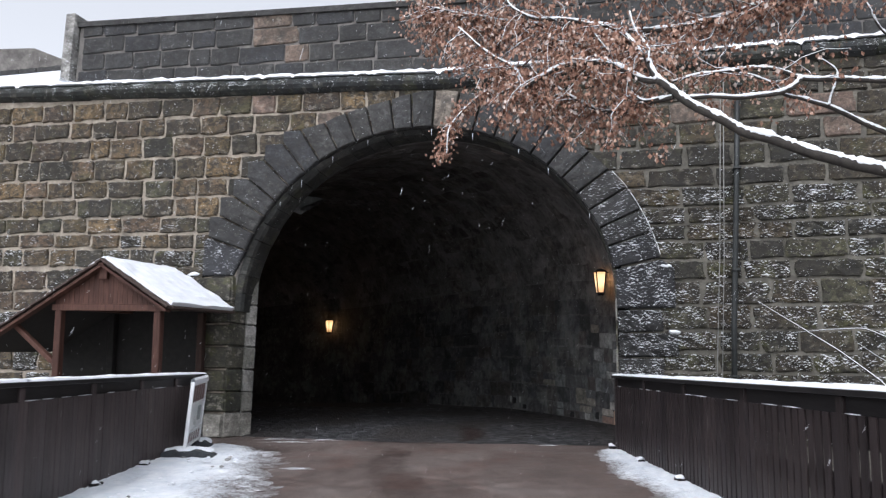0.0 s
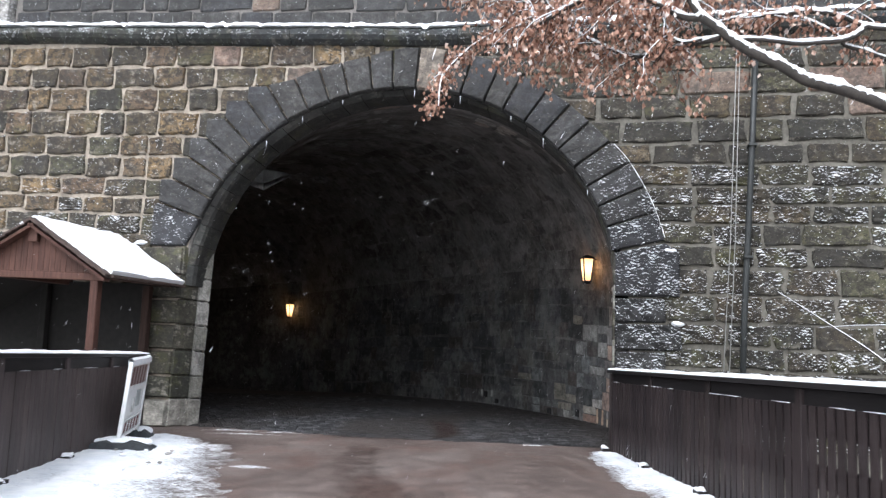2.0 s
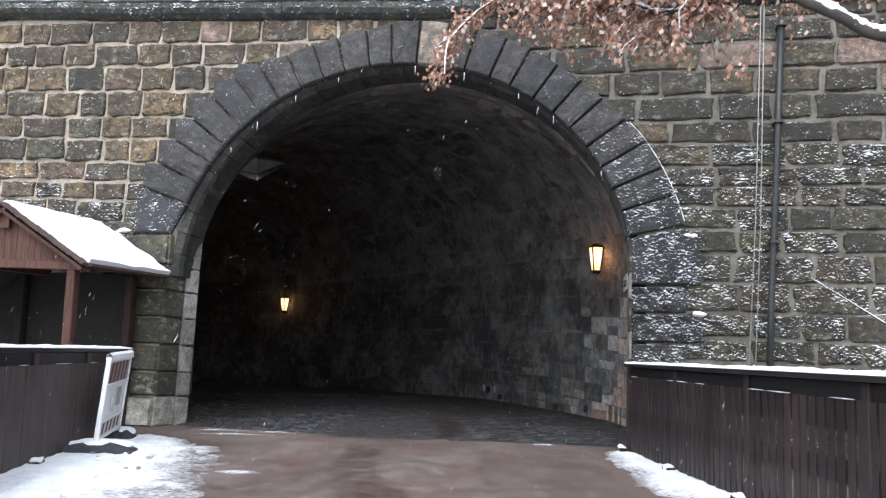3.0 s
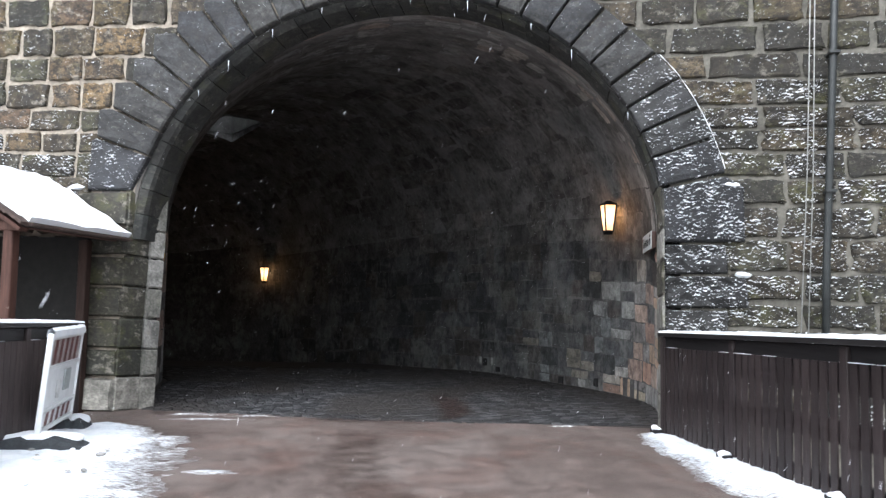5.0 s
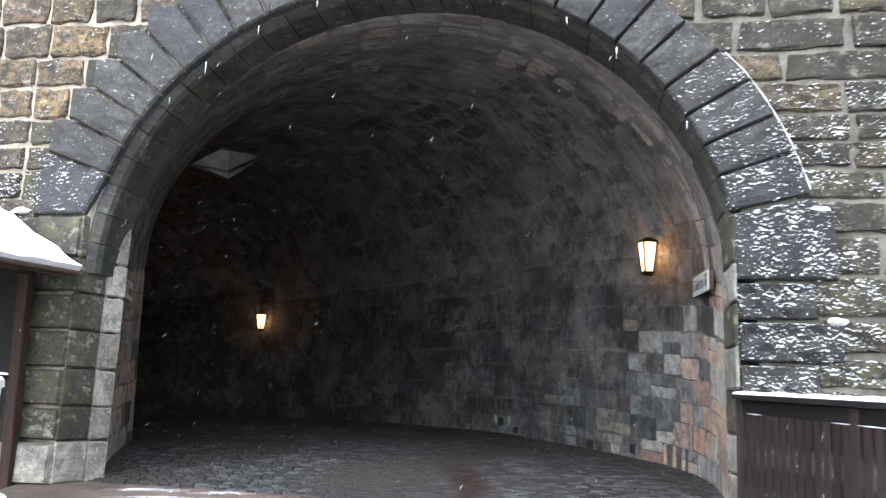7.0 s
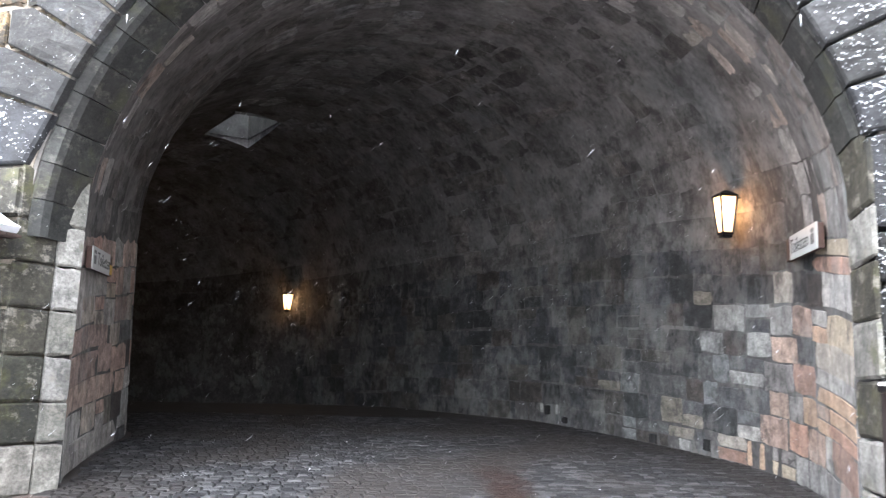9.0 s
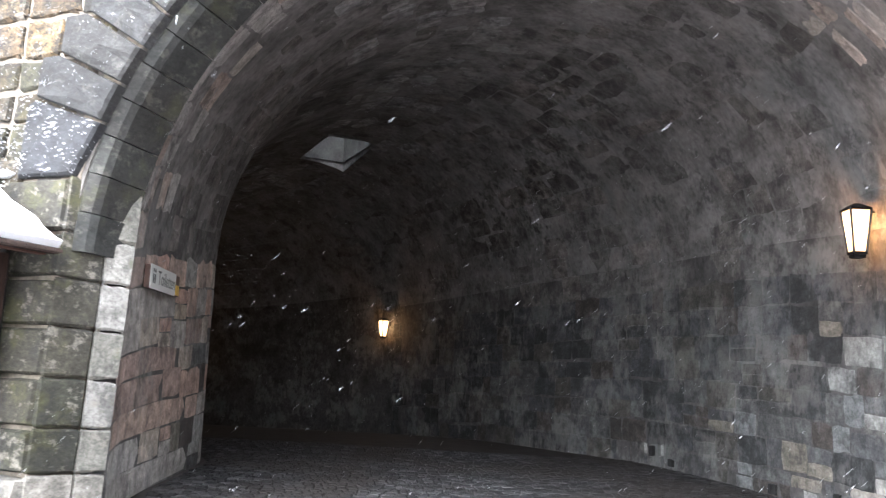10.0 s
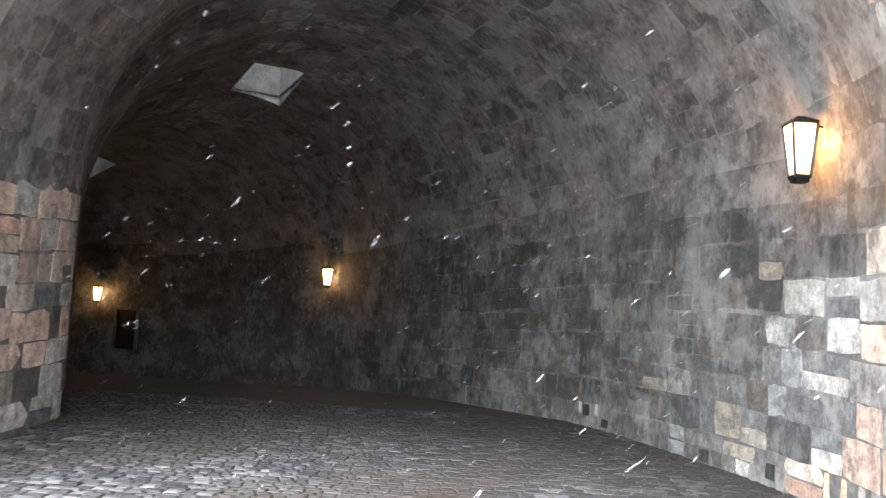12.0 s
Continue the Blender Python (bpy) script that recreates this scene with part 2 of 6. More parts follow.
M_CORNICE = stone_mat("mossy_black_moulding", [(0.026, 0.031, 0.028), (0.034, 0.037, 0.033), (0.03, 0.034, 0.036)], bite=0.3, snow=0.76, relief=0.02, smear=0.35, moss=0.4)
M_BLACK_FLECK = stone_mat("blackened_sandstone_with_flecks", BLACK, bite=0.35, snow=0.9, relief=0.02, smear=0.15)
M_QUOIN_SNOWY = stone_mat("rough_quoin_with_snow", BLACK, snow=0.68, relief=0.045, grain=14)
M_QUOIN = stone_mat("worn_quoin", [(0.058, 0.054, 0.04), (0.066, 0.061, 0.045), (0.046, 0.046, 0.034)], relief=0.02, moss=0.7, smear=0.75, bite=0.2)
M_JAMB = stone_mat("pale_worn_jamb", [(0.3, 0.29, 0.265), (0.21, 0.205, 0.18), (0.32, 0.31, 0.288), (0.24, 0.232, 0.21)], stain=(0.7, 1.15), moss=0.7, smear=0.6, crust=0.5, blotch=(0.6, 1.25))
M_PLINTH = stone_mat("pale_plinth", [(0.27, 0.255, 0.225), (0.25, 0.238, 0.21)], stain=(0.7, 1.1), crust=0.2)
M_LINING = stone_mat("lining_stone", LINING, stain=(0.5, 1.2), relief=0.03, grain=16, crust=0.4, blotch=(0.5, 1.5), grit=0.6, lime=0.28)
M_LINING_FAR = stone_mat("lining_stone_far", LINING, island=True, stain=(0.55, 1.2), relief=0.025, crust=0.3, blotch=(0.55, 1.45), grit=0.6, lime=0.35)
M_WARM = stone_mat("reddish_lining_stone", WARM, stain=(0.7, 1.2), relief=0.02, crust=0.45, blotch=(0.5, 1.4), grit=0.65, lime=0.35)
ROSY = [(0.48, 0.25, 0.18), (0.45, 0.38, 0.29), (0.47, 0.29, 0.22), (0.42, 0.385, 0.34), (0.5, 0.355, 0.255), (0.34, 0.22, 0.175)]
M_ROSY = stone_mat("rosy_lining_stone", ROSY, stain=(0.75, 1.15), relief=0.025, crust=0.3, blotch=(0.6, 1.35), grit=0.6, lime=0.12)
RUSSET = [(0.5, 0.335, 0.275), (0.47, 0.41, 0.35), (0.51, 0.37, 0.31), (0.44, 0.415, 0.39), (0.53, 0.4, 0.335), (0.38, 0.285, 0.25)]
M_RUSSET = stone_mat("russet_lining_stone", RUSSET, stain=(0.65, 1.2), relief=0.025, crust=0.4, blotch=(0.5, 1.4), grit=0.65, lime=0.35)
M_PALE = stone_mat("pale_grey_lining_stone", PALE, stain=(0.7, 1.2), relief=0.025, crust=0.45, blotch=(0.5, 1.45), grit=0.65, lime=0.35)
# crown tones raised, haunch tones held down: bounced daylight put into the stone colour
M_VAULT = stone_mat("sooty_vault_stone", VAULT, island=True, stain=(0.35, 1.4), relief=0.03, grain=9, crust=0.55, blotch=(0.4, 1.7), grit=0.5, lime=0.75)
M_HAUNCH = stone_mat("brown_dimmed_haunch_stone", [(0.175, 0.162, 0.155), (0.15, 0.143, 0.139), (0.19, 0.174, 0.165), (0.165, 0.159, 0.157)], island=True, stain=(0.45, 1.3), relief=0.03, crust=0.45, blotch=(0.45, 1.5), grit=0.5, lime=0.25)
# mouth stones: warm of themselves, lightened further to paint daylight at the opening
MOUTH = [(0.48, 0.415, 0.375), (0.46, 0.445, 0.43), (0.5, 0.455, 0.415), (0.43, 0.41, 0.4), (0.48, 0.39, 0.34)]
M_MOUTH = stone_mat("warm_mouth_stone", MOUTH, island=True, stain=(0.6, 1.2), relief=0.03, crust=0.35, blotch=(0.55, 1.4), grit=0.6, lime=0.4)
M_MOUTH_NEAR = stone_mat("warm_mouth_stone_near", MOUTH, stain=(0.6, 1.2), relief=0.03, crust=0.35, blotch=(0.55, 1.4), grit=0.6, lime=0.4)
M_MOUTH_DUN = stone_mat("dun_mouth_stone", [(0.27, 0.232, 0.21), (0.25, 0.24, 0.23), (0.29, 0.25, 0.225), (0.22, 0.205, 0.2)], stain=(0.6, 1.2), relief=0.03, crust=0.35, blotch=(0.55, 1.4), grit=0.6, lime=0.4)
M_SNOW = snow_mat()
M_ICE = plain_mat("cloudy_ice", (0.6, 0.64, 0.68), 0.2, vary=0.1)
M_SLUSH = slush_mat()
M_ASPHALT = asphalt_mat()
M_COBBLE = cobble_mat()
M_EARTH = plain_mat("frozen_ground", (0.3, 0.29, 0.28), 0.9, vary=0.5, scale=0.6, relief=0.03)
M_FENCE = wood_mat("dark_stained_board", [(0.021, 0.0165, 0.017), (0.035, 0.027, 0.027), (0.027, 0.0215, 0.0225)], 0.5)
# brighter copy of the fence wood: the light on the left fence, in colour
M_FENCE_LIT = wood_mat("lit_brown_board", [(0.05, 0.04, 0.04), (0.075, 0.058, 0.057), (0.06, 0.049, 0.05)], 0.5)
M_RAIL = wood_mat("dark_stained_rail", [(0.015, 0.014, 0.015), (0.02, 0.018, 0.018)], 0.5, (1.5, 1.2, 16))
M_HUT = wood_mat("red_brown_board", [(0.062, 0.03, 0.023), (0.085, 0.042, 0.032)], 0.65)
# hut wood darkened to paint the shade under the roof
M_HUT_SHADE = wood_mat("shaded_brown_post", [(0.03, 0.018, 0.015), (0.036, 0.021, 0.017)], 0.7)
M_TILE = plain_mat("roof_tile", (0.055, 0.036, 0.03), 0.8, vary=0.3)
# near-black that stands for shade inside the hut and the wall recess
M_SHADE_BLACK = plain_mat("shade_black_panel", (0.009, 0.008, 0.0075), 0.85, vary=0.4)
M_IRON = plain_mat("black_iron", (0.02, 0.02, 0.022), 0.45, 0.6)
M_PIPE = plain_mat("weathered_pipe", (0.028, 0.031, 0.031), 0.5, 0.3)
M_CABLE = plain_mat("pale_cable", (0.28, 0.28, 0.27), 0.6)
M_WHITE = plain_mat("white_plastic", (0.78, 0.79, 0.8), 0.45, vary=0.06)
M_RED = plain_mat("reflective_red", (0.13, 0.045, 0.04), 0.5, vary=0.3)
M_RUBBER = plain_mat("recycled_rubber", (0.03, 0.034, 0.038), 0.8, vary=0.4)
M_SIGN = plain_mat("enamel_sign", (0.62, 0.64, 0.63), 0.35, vary=0.05)
M_INK = plain_mat("sign_ink", (0.03, 0.035, 0.035), 0.5, vary=0.05)
M_BROWN = plain_mat("brown_sign_case", (0.09, 0.05, 0.04), 0.6)
M_YELLOW = plain_mat("yellow_label", (0.6, 0.38, 0.06), 0.5, vary=0.1)
M_PLASTER = plain_mat("shaft_plaster", (0.13, 0.13, 0.126), 0.9, vary=0.3, scale=2.0)
M_BARK = plain_mat("bark", (0.035, 0.03, 0.026), 0.9, vary=0.4, scale=14, relief=0.006)
M_GLASS_LIT = glow_mat("lit_lantern_glass", (1.0, 0.64, 0.3), 2.0)


def leaf_mat():
    m = Mat("withered_leaf")
    rnd = m.n.new("ShaderNodeNewGeometry").outputs["Random Per Island"]
    c = m.ramp(rnd, [(0.0, (0.17, 0.075, 0.048)), (0.5, (0.33, 0.18, 0.125)), (0.85, (0.48, 0.31, 0.23)), (1.0, (0.7, 0.62, 0.58))])
    return m.done(c, 0.7)


M_LEAF = leaf_mat()

# ---- builders ----


def mesh_from(name, verts, faces, material, smooth=False):
    me = bpy.data.meshes.new(name)
    me.from_pydata([tuple(v) for v in verts], [], faces)
    me.materials.append(material)
    if smooth:
        me.shade_smooth()
    me.update()
    return me


def part(name, source, material=None, parent=None, label="", at=None):
    """Links a bmesh or mesh as one object under a thing or a part."""
    if isinstance(source, bmesh.types.BMesh):
        me = bpy.data.meshes.new(name)
        source.to_mesh(me)
        source.free()
        me.materials.append(material)
    else:
        me = source
    ob = new(name, me)
    if parent:
        ob.parent = parent
    if at is not None:
        ob.matrix_basis = at
    return tagged(ob, label)


def thing(name, label, category, at=None, group="", kind=""):
    ob = new(name)
    ob.empty_display_size = 0.2
    if at is not None:
        ob.matrix_basis = at
    return tagged(ob, label, category, group, kind)


def box(sx, sy, sz, centre=(0, 0, 0), bevel=0.0, into=None):
    bm = into or bmesh.new()
    made = bmesh.ops.create_cube(bm, size=1.0, matrix=Matrix.Translation(centre) @ Matrix.Diagonal((sx, sy, sz, 1)))
    if bevel:
        edges = list({e for v in made["verts"] for e in v.link_edges})
        bmesh.ops.bevel(bm, geom=edges, offset=bevel, segments=2, affect="EDGES", profile=0.6)
    return bm


def tube(points, radii, sides=7, into=None, lift=0.0, squash=1.0):
    """A tapered tube along a line of points."""
    bm = into or bmesh.new()
    rings = []
    pts = [Vector(p) for p in points]
    for i, p in enumerate(pts):
        d = (pts[min(i + 1, len(pts) - 1)] - pts[max(i - 1, 0)]).normalized()
        side = d.cross(Vector((0, 0, 1)))
        side = side.normalized() if side.length > 1e-3 else Vector((1, 0, 0))
        up = side.cross(d)
        r = radii[i]
        rings.append([bm.verts.new(p + Vector((0, 0, lift * r)) + side * r * math.cos(a) + up * r * squash * math.sin(a)) for a in (2 * math.pi * k / sides for k in range(sides))])
    for a, b in zip(rings, rings[1:]):
        for k in range(sides):
            bm.faces.new((a[k], a[(k + 1) % sides], b[(k + 1) % sides], b[k]))
    bm.faces.new(rings[0][::-1])
    bm.faces.new(rings[-1])
    for f in bm.faces:
        f.smooth = True
    return bm


def bar(a, b, w, d, bevel=0.0, into=None):
    """A straight timber of section w by d from a to b."""
    a, b = Vector(a), Vector(b)
    bm = into or bmesh.new()
    q = (b - a).to_track_quat("Z", "Y").to_matrix().to_4x4()
    m = Matrix.Translation((a + b) / 2) @ q @ Matrix.Diagonal((w, d, (b - a).length, 1))
    made = bmesh.ops.create_cube(bm, size=1.0, matrix=m)
    if bevel:
        bmesh.ops.bevel(bm, geom=list({e for v in made["verts"] for e in v.link_edges}), offset=bevel, segments=1, affect="EDGES")
    return bm


def floor_z(y):
    return float(np.interp(y, [-20, 0, 16, 23, 27, 32, 36, 40, 46], [0.43, 0, -0.344, -0.43, -0.47, -0.65, -0.95, -1.35, -1.5]))


rng = random.Random(7)

# ---- the gate wall's own frame: u along it, n into it, z up; it leans back a little ----
ANGLE = math.atan(0.25)
F = Matrix.Translation((0, 16, 3.8)) @ Matrix.Rotation(-ANGLE, 4, "Z") @ Matrix.Rotation(-0.055, 4, "X") @ Matrix.Translation((0, 0, -3.8))
AC, AZ, AA, AB = -0.5, 2.25, 3.9, 3.7      # arch: centre, springing, half width, rise

F0 = Matrix.Translation((0, 16, 0)) @ Matrix.Rotation(-ANGLE, 4, "Z")      # the same, upright


def fw(u, n, z):
    return F @ Vector((u, n, z))


def arc(theta, grow=0.0):
    return AC + (AA + grow) * math.cos(theta), AZ + (AB + grow) * math.sin(theta)


def cornice_z(u):
    return 7.22 - 0.048 * min(u, 0.0)


def prism(name, outline, n0, n1, material, parent=None, label=""):
    """An outline in the wall's plane, given depth from n0 to n1."""
    bm = bmesh.new()
    vs = [bm.verts.new(fw(u, n0, z)) for u, z in outline]
    f = bm.faces.new(vs)
    f.normal_update()
    front = bmesh.ops.triangulate(bm, faces=[f])["faces"]
    made = bmesh.ops.extrude_face_region(bm, geom=front)["geom"]
    move = fw(0, n1, 0) - fw(0, n0, 0)
    bmesh.ops.translate(bm, vec=move, verts=[g for g in made if isinstance(g, bmesh.types.BMVert)])
    bmesh.ops.recalc_face_normals(bm, faces=bm.faces)
    return part(name, bm, material, parent, label)


STEPS = 24
wall_left = prism("wall_left", [(-17, -3.3), (AC - AA - 0.22, -3.3)] + [arc(math.pi - k * math.pi / 2 / STEPS, 0.22) for k in range(STEPS + 1)] + [(AC, 7.25), (-17, 8.05)], 0.0, 0.62, M_MORTAR)
wall_right = prism("wall_right", [(17, -3.3), (17, 7.25), (AC, 7.25)] + [arc(math.pi / 2 - k * math.pi / 2 / STEPS, 0.22) for k in range(STEPS + 1)] + [(AC + AA + 0.22, -3.3)], 0.0, 0.62, M_MORTAR_GREY)
tagged(wall_left, "coursed tan sandstone fortress wall with pale mortar joints", "wall", kind="structure")
tagged(wall_right, "dark coursed sandstone fortress wall flecked with snow", "wall", kind="structure")


def block_meshes(name, material, count, rough, nx=6, nz=5, ragged=1.0):
    """Unit blocks, x and z across, y from 0 (back) to -1 (face), the face uneven, its edges worn and its outline ragged."""
    out = []
    for k in range(count):
        r = random.Random(100 + k)
        verts, faces = [], []
        ex, ez = r.uniform(0.02, 0.045), r.uniform(0.04, 0.08)
        xs = [-0.5] + [-(0.5 - ex) + (1 - 2 * ex) * i / (nx - 3) for i in range(nx - 2)] + [0.5]
        zs = [-0.5] + [-(0.5 - ez) + (1 - 2 * ez) * i / (nz - 3) for i in range(nz - 2)] + [0.5]
        cut = {c: r.uniform(0.05, 0.17) * ragged for c in ((0, 0), (0, 1), (1, 0), (1, 1))}
        lean = [r.uniform(-0.025, 0.025) * ragged for _ in range(4)]
        for j, z in enumerate(zs):
            for i, x in enumerate(xs):
                rim = i in (0, nx - 1) or j in (0, nz - 1)
                y = -0.45 if rim else -1.0 + r.uniform(-rough, rough)
                c = cut[(i > nx / 2, j > nz / 2)] if (i in (0, nx - 1) and j in (0, nz - 1)) else 0.0
                if rim and c == 0.0 and r.random() < 0.25:
                    c = r.uniform(0.01, 0.05) * ragged
                px = x * (1 - c) + r.uniform(-0.02, 0.02) * ragged + (lean[0] * z if x > 0 else lean[1] * z)
                pz = z * (1 - c * 1.5) + r.uniform(-0.035, 0.035) * ragged + (lean[2] * x if z > 0 else lean[3] * x)
                verts.append((px, y, pz))
        idx = lambda i, j: j * nx + i
        for j in range(nz - 1):
            for i in range(nx - 1):
                faces.append((idx(i, j), idx(i + 1, j), idx(i + 1, j + 1), idx(i, j + 1)))
        ring = [idx(i, 0) for i in range(nx)] + [idx(nx - 1, j) for j in range(1, nz)] + [idx(i, nz - 1) for i in range(nx - 2, -1, -1)] + [idx(0, j) for j in range(nz - 2, 0, -1)]
        back = []
        for v in ring:
            x, y, z = verts[v]
            back.append(len(verts))
            verts.append((x, 0.0, z))
        for q in range(len(ring)):
            p = (q + 1) % len(ring)
            faces.append((ring[p], ring[q], back[q], back[p]))
        out.append(mesh_from(name, verts, faces, material))
    return out


BLOCKS = {
    "tan": block_meshes("stone", M_TAN, 14, 0.22, 8, 5, 1.6),
    "tan_snowy": block_meshes("stone", M_TAN_SNOWY, 10, 0.35, 8, 5, 1.35),
    "grey": block_meshes("stone", M_GREY, 12, 0.3, 8, 5, 1.6),
    "grey_snowy": block_meshes("stone", M_GREY_SNOWY, 12, 0.5, 9, 6, 1.7),
    "pink": block_meshes("stone", M_PINK, 4, 0.1),
    "black": block_meshes("stone", M_BLACK, 6, 0.12),
    "black_fleck": block_meshes("stone", M_BLACK_FLECK, 6, 0.15),
    "quoin": block_meshes("quoin", M_QUOIN, 4, 0.08, 6, 5, 0.4),
    "quoin_snowy": block_meshes("quoin", M_QUOIN_SNOWY, 4, 0.3, 11, 7, 0.4),
    "jamb": block_meshes("jamb_stone", M_JAMB, 4, 0.1, 6, 5, 0.5),
    "plinth": block_meshes("plinth", M_PLINTH, 2, 0.08, 6, 5, 0.4),
}


def lay(kind, u0, u1, z0, z1, depth, parent, name="stone", n=0.0):
    m = F @ Matrix.Translation(((u0 + u1) / 2, n, (z0 + z1) / 2)) @ Matrix.Diagonal((u1 - u0, depth, z1 - z0, 1))
    return part(name, rng.choice(BLOCKS[kind]), None, parent, at=m)


# ---- ground, bridge deck and tunnel floor ----
# The tunnel's plan: left foot, right foot, springing above the floor, crown, pair by pair.
PAIRS = [
    ((-4.16, 17.64), (3.44, 15.76), 2.6, 5.95),
    ((-4.42, 18.3), (3.85, 16.9), 2.75, 6.15),
    ((-4.75, 19.6), (4.22, 18.4), 2.95, 6.5),
    ((-5.08, 21.3), (4.22, 20.3), 3.1, 6.8),
    ((-5.5, 23.0), (3.6, 22.8), 3.3, 7.0),
    ((-6.9, 24.6), (2.4, 26.1), 3.4, 7.2),
    ((-8.0, 27.2), (0.85, 28.6), 3.4, 7.3),
    ((-9.8, 29.2), (-1.5, 32.0), 3.4, 7.3),
    ((-11.6, 31.0), (-5.0, 36.4), 3.4, 7.0),
    ((-13.6, 32.4), (-9.8, 39.4), 3.3, 6.5),
    ((-17.5, 33.4), (-15.4, 40.7), 3.2, 5.9),
    ((-23.0, 33.6), (-23.0, 40.6), 3.2, 5.7),
]


def catmull(values, s):
    i = min(max(int(s), 0), len(values) - 2)
    t = s - i
    p = [np.array(values[min(max(i + k, 0), len(values) - 1)], float) for k in (-1, 0, 1, 2)]
    return 0.5 * (2 * p[1] + (p[2] - p[0]) * t + (2 * p[0] - 5 * p[1] + 4 * p[2] - p[3]) * t * t + (3 * p[1] - p[0] - 3 * p[2] + p[3]) * t ** 3)


def section(s):
    l, r = catmull([p[0] for p in PAIRS], s), catmull([p[1] for p in PAIRS], s)
    h, c = float(catmull([p[2] for p in PAIRS], s)), float(catmull([p[3] for p in PAIRS], s))
    return l, r, h, c


def lining(s, v):
    """A place on the lining: v metres up from the right foot, over the vault and down to the left foot; and the length of that way."""
    l, r, h, c = section(s)
    mid, half = (l + r) / 2, float(np.linalg.norm(r - l)) / 2
    zr, zl = floor_z(r[1]), floor_z(l[1])
    spring = (zr + zl) / 2 + h
    rise = c - spring
    sweep = math.pi / 2 * (half + rise)
    right, left = spring - zr, spring - zl
    if v <= right:
        p = Vector((r[0], r[1], zr + v))
    elif v <= right + sweep:
        a = (v - right) / sweep * math.pi
        q = mid + (r - mid) * math.cos(a)
        p = Vector((q[0], q[1], spring + rise * math.sin(a)))
    else:
        p = Vector((l[0], l[1], spring - (v - right - sweep)))
    return p, right, right + sweep, right + sweep + left


def lining_at(s, f):
    """The same by parts: f 0 to 1 up the right wall, 1 to 2 over the vault, 2 to 3 down the left wall."""
    _, a, b, c = lining(s, 0)
    v = f * a if f <= 1 else a + (f - 1) * (b - a) if f <= 2 else b + (f - 2) * (c - b)
    return lining(s, min(v, c))[0]


def inward(s, f):
    e = 0.02
    a = lining_at(min(s + e, 11), f) - lining_at(max(s - e, 0), f)
    b = lining_at(s, min(f + e, 3)) - lining_at(s, max(f - e, 0))
    return a.cross(b).normalized() * -1


END = len(PAIRS) - 1


def shell():
    """The lining behind the stones, a thick curved barrel with two light shafts cut through it."""
    ss = [END * i / 60 for i in range(61)]
    fs = [i / 4 for i in range(5)] + [1 + i / 26 for i in range(1, 27)] + [2 + i / 4 for i in range(1, 5)]
    verts, faces = [], []
    for s in ss:
        l, r, h, c = section(s)
        for k, f in enumerate(fs):
            p = lining_at(s, f)
            if f in (0, 3):
                p.z -= 0.6
            verts.append(p)
        for k, f in enumerate(fs):
            p = lining_at(s, f)
            d = Vector(((p.x - (l[0] + r[0]) / 2), (p.y - (l[1] + r[1]) / 2), 0))
            w = 0.9 * max(0.0, min(1.0, 2 * abs(f - 1.5)))
            q = p + (d.normalized() * 0.9 if f <= 1 or f >= 2 else d.normalized() * w + Vector((0, 0, 0.7)))
            if f in (0, 3):
                q.z -= 0.6
            verts.append(q)
    m = len(fs)
    for i in range(len(ss) - 1):
        a, b = i * 2 * m, (i + 1) * 2 * m
        for k in range(m - 1):
            faces.append((a + k, b + k, b + k + 1, a + k + 1))
            faces.append((a + m + k, a + m + k + 1, b + m + k + 1, b + m + k))
        faces.append((a, a + m, b + m, b))
        faces.append((a + m - 1, b + m - 1, b + 2 * m - 1, a + 2 * m - 1))
    for i in (0, len(ss) - 1):
        a = i * 2 * m
        for k in range(m - 1):
            quad = (a + k, a + k + 1, a + m + k + 1, a + m + k)
            faces.append(quad if i == 0 else quad[::-1])
    bm = bmesh.new()
    vs = [bm.verts.new(v) for v in verts]
    for f in faces:
        bm.faces.new([vs[k] for k in f])
    bmesh.ops.recalc_face_normals(bm, faces=bm.faces)
    return bm


SHAFTS = [((-5.78, 31.45), 33.0, 1.36, 2.65), ((-14.3, 37.4), 60.0, 1.4, 1.8)]


def cut_shafts(ob):
    cutters = []
    for (x, y), turn, w, d in SHAFTS:
        c = new("cutter", bpy.data.meshes.new("cutter"))
        box(w, d, 6.0).to_mesh(c.data)
        c.matrix_basis = pose(x, y, 8.0, 0, 0, turn)
        mod = ob.modifiers.new("cut", "BOOLEAN")
        mod.object, mod.solver = c, "EXACT"
        cutters.append(c)
    bpy.context.view_layer.update()
    me = bpy.data.meshes.new_from_object(ob.evaluated_get(bpy.context.evaluated_depsgraph_get()))
    ob.modifiers.clear()
    ob.data = me
    for c in cutters:
        bpy.data.objects.remove(c)


vault = part("vault", shell(), M_BED)
tagged(vault, "long curved barrel vault of sooty rubble stone", "vault", kind="structure")
cut_shafts(vault)
# paler bed above the springing paints light bounced up into the vault
vault.data.materials.append(M_VAULT_BED)
for poly in vault.data.polygons:
    poly.material_index = 1 if poly.center.z > 3.4 else 0

# tunnel end: unseen wall added round the bend to keep daylight out
bm = bmesh.new()
l, r, h, c = section(END)
box(0.5, 9.0, 9.0, (float(l[0]) - 0.2, float(l[1] + r[1]) / 2, 3.0), into=bm)
tagged(part("wall_end", bm, M_MORTAR_DARK), "added unseen wall keeping light out of the passage end", "wall", kind="structure")

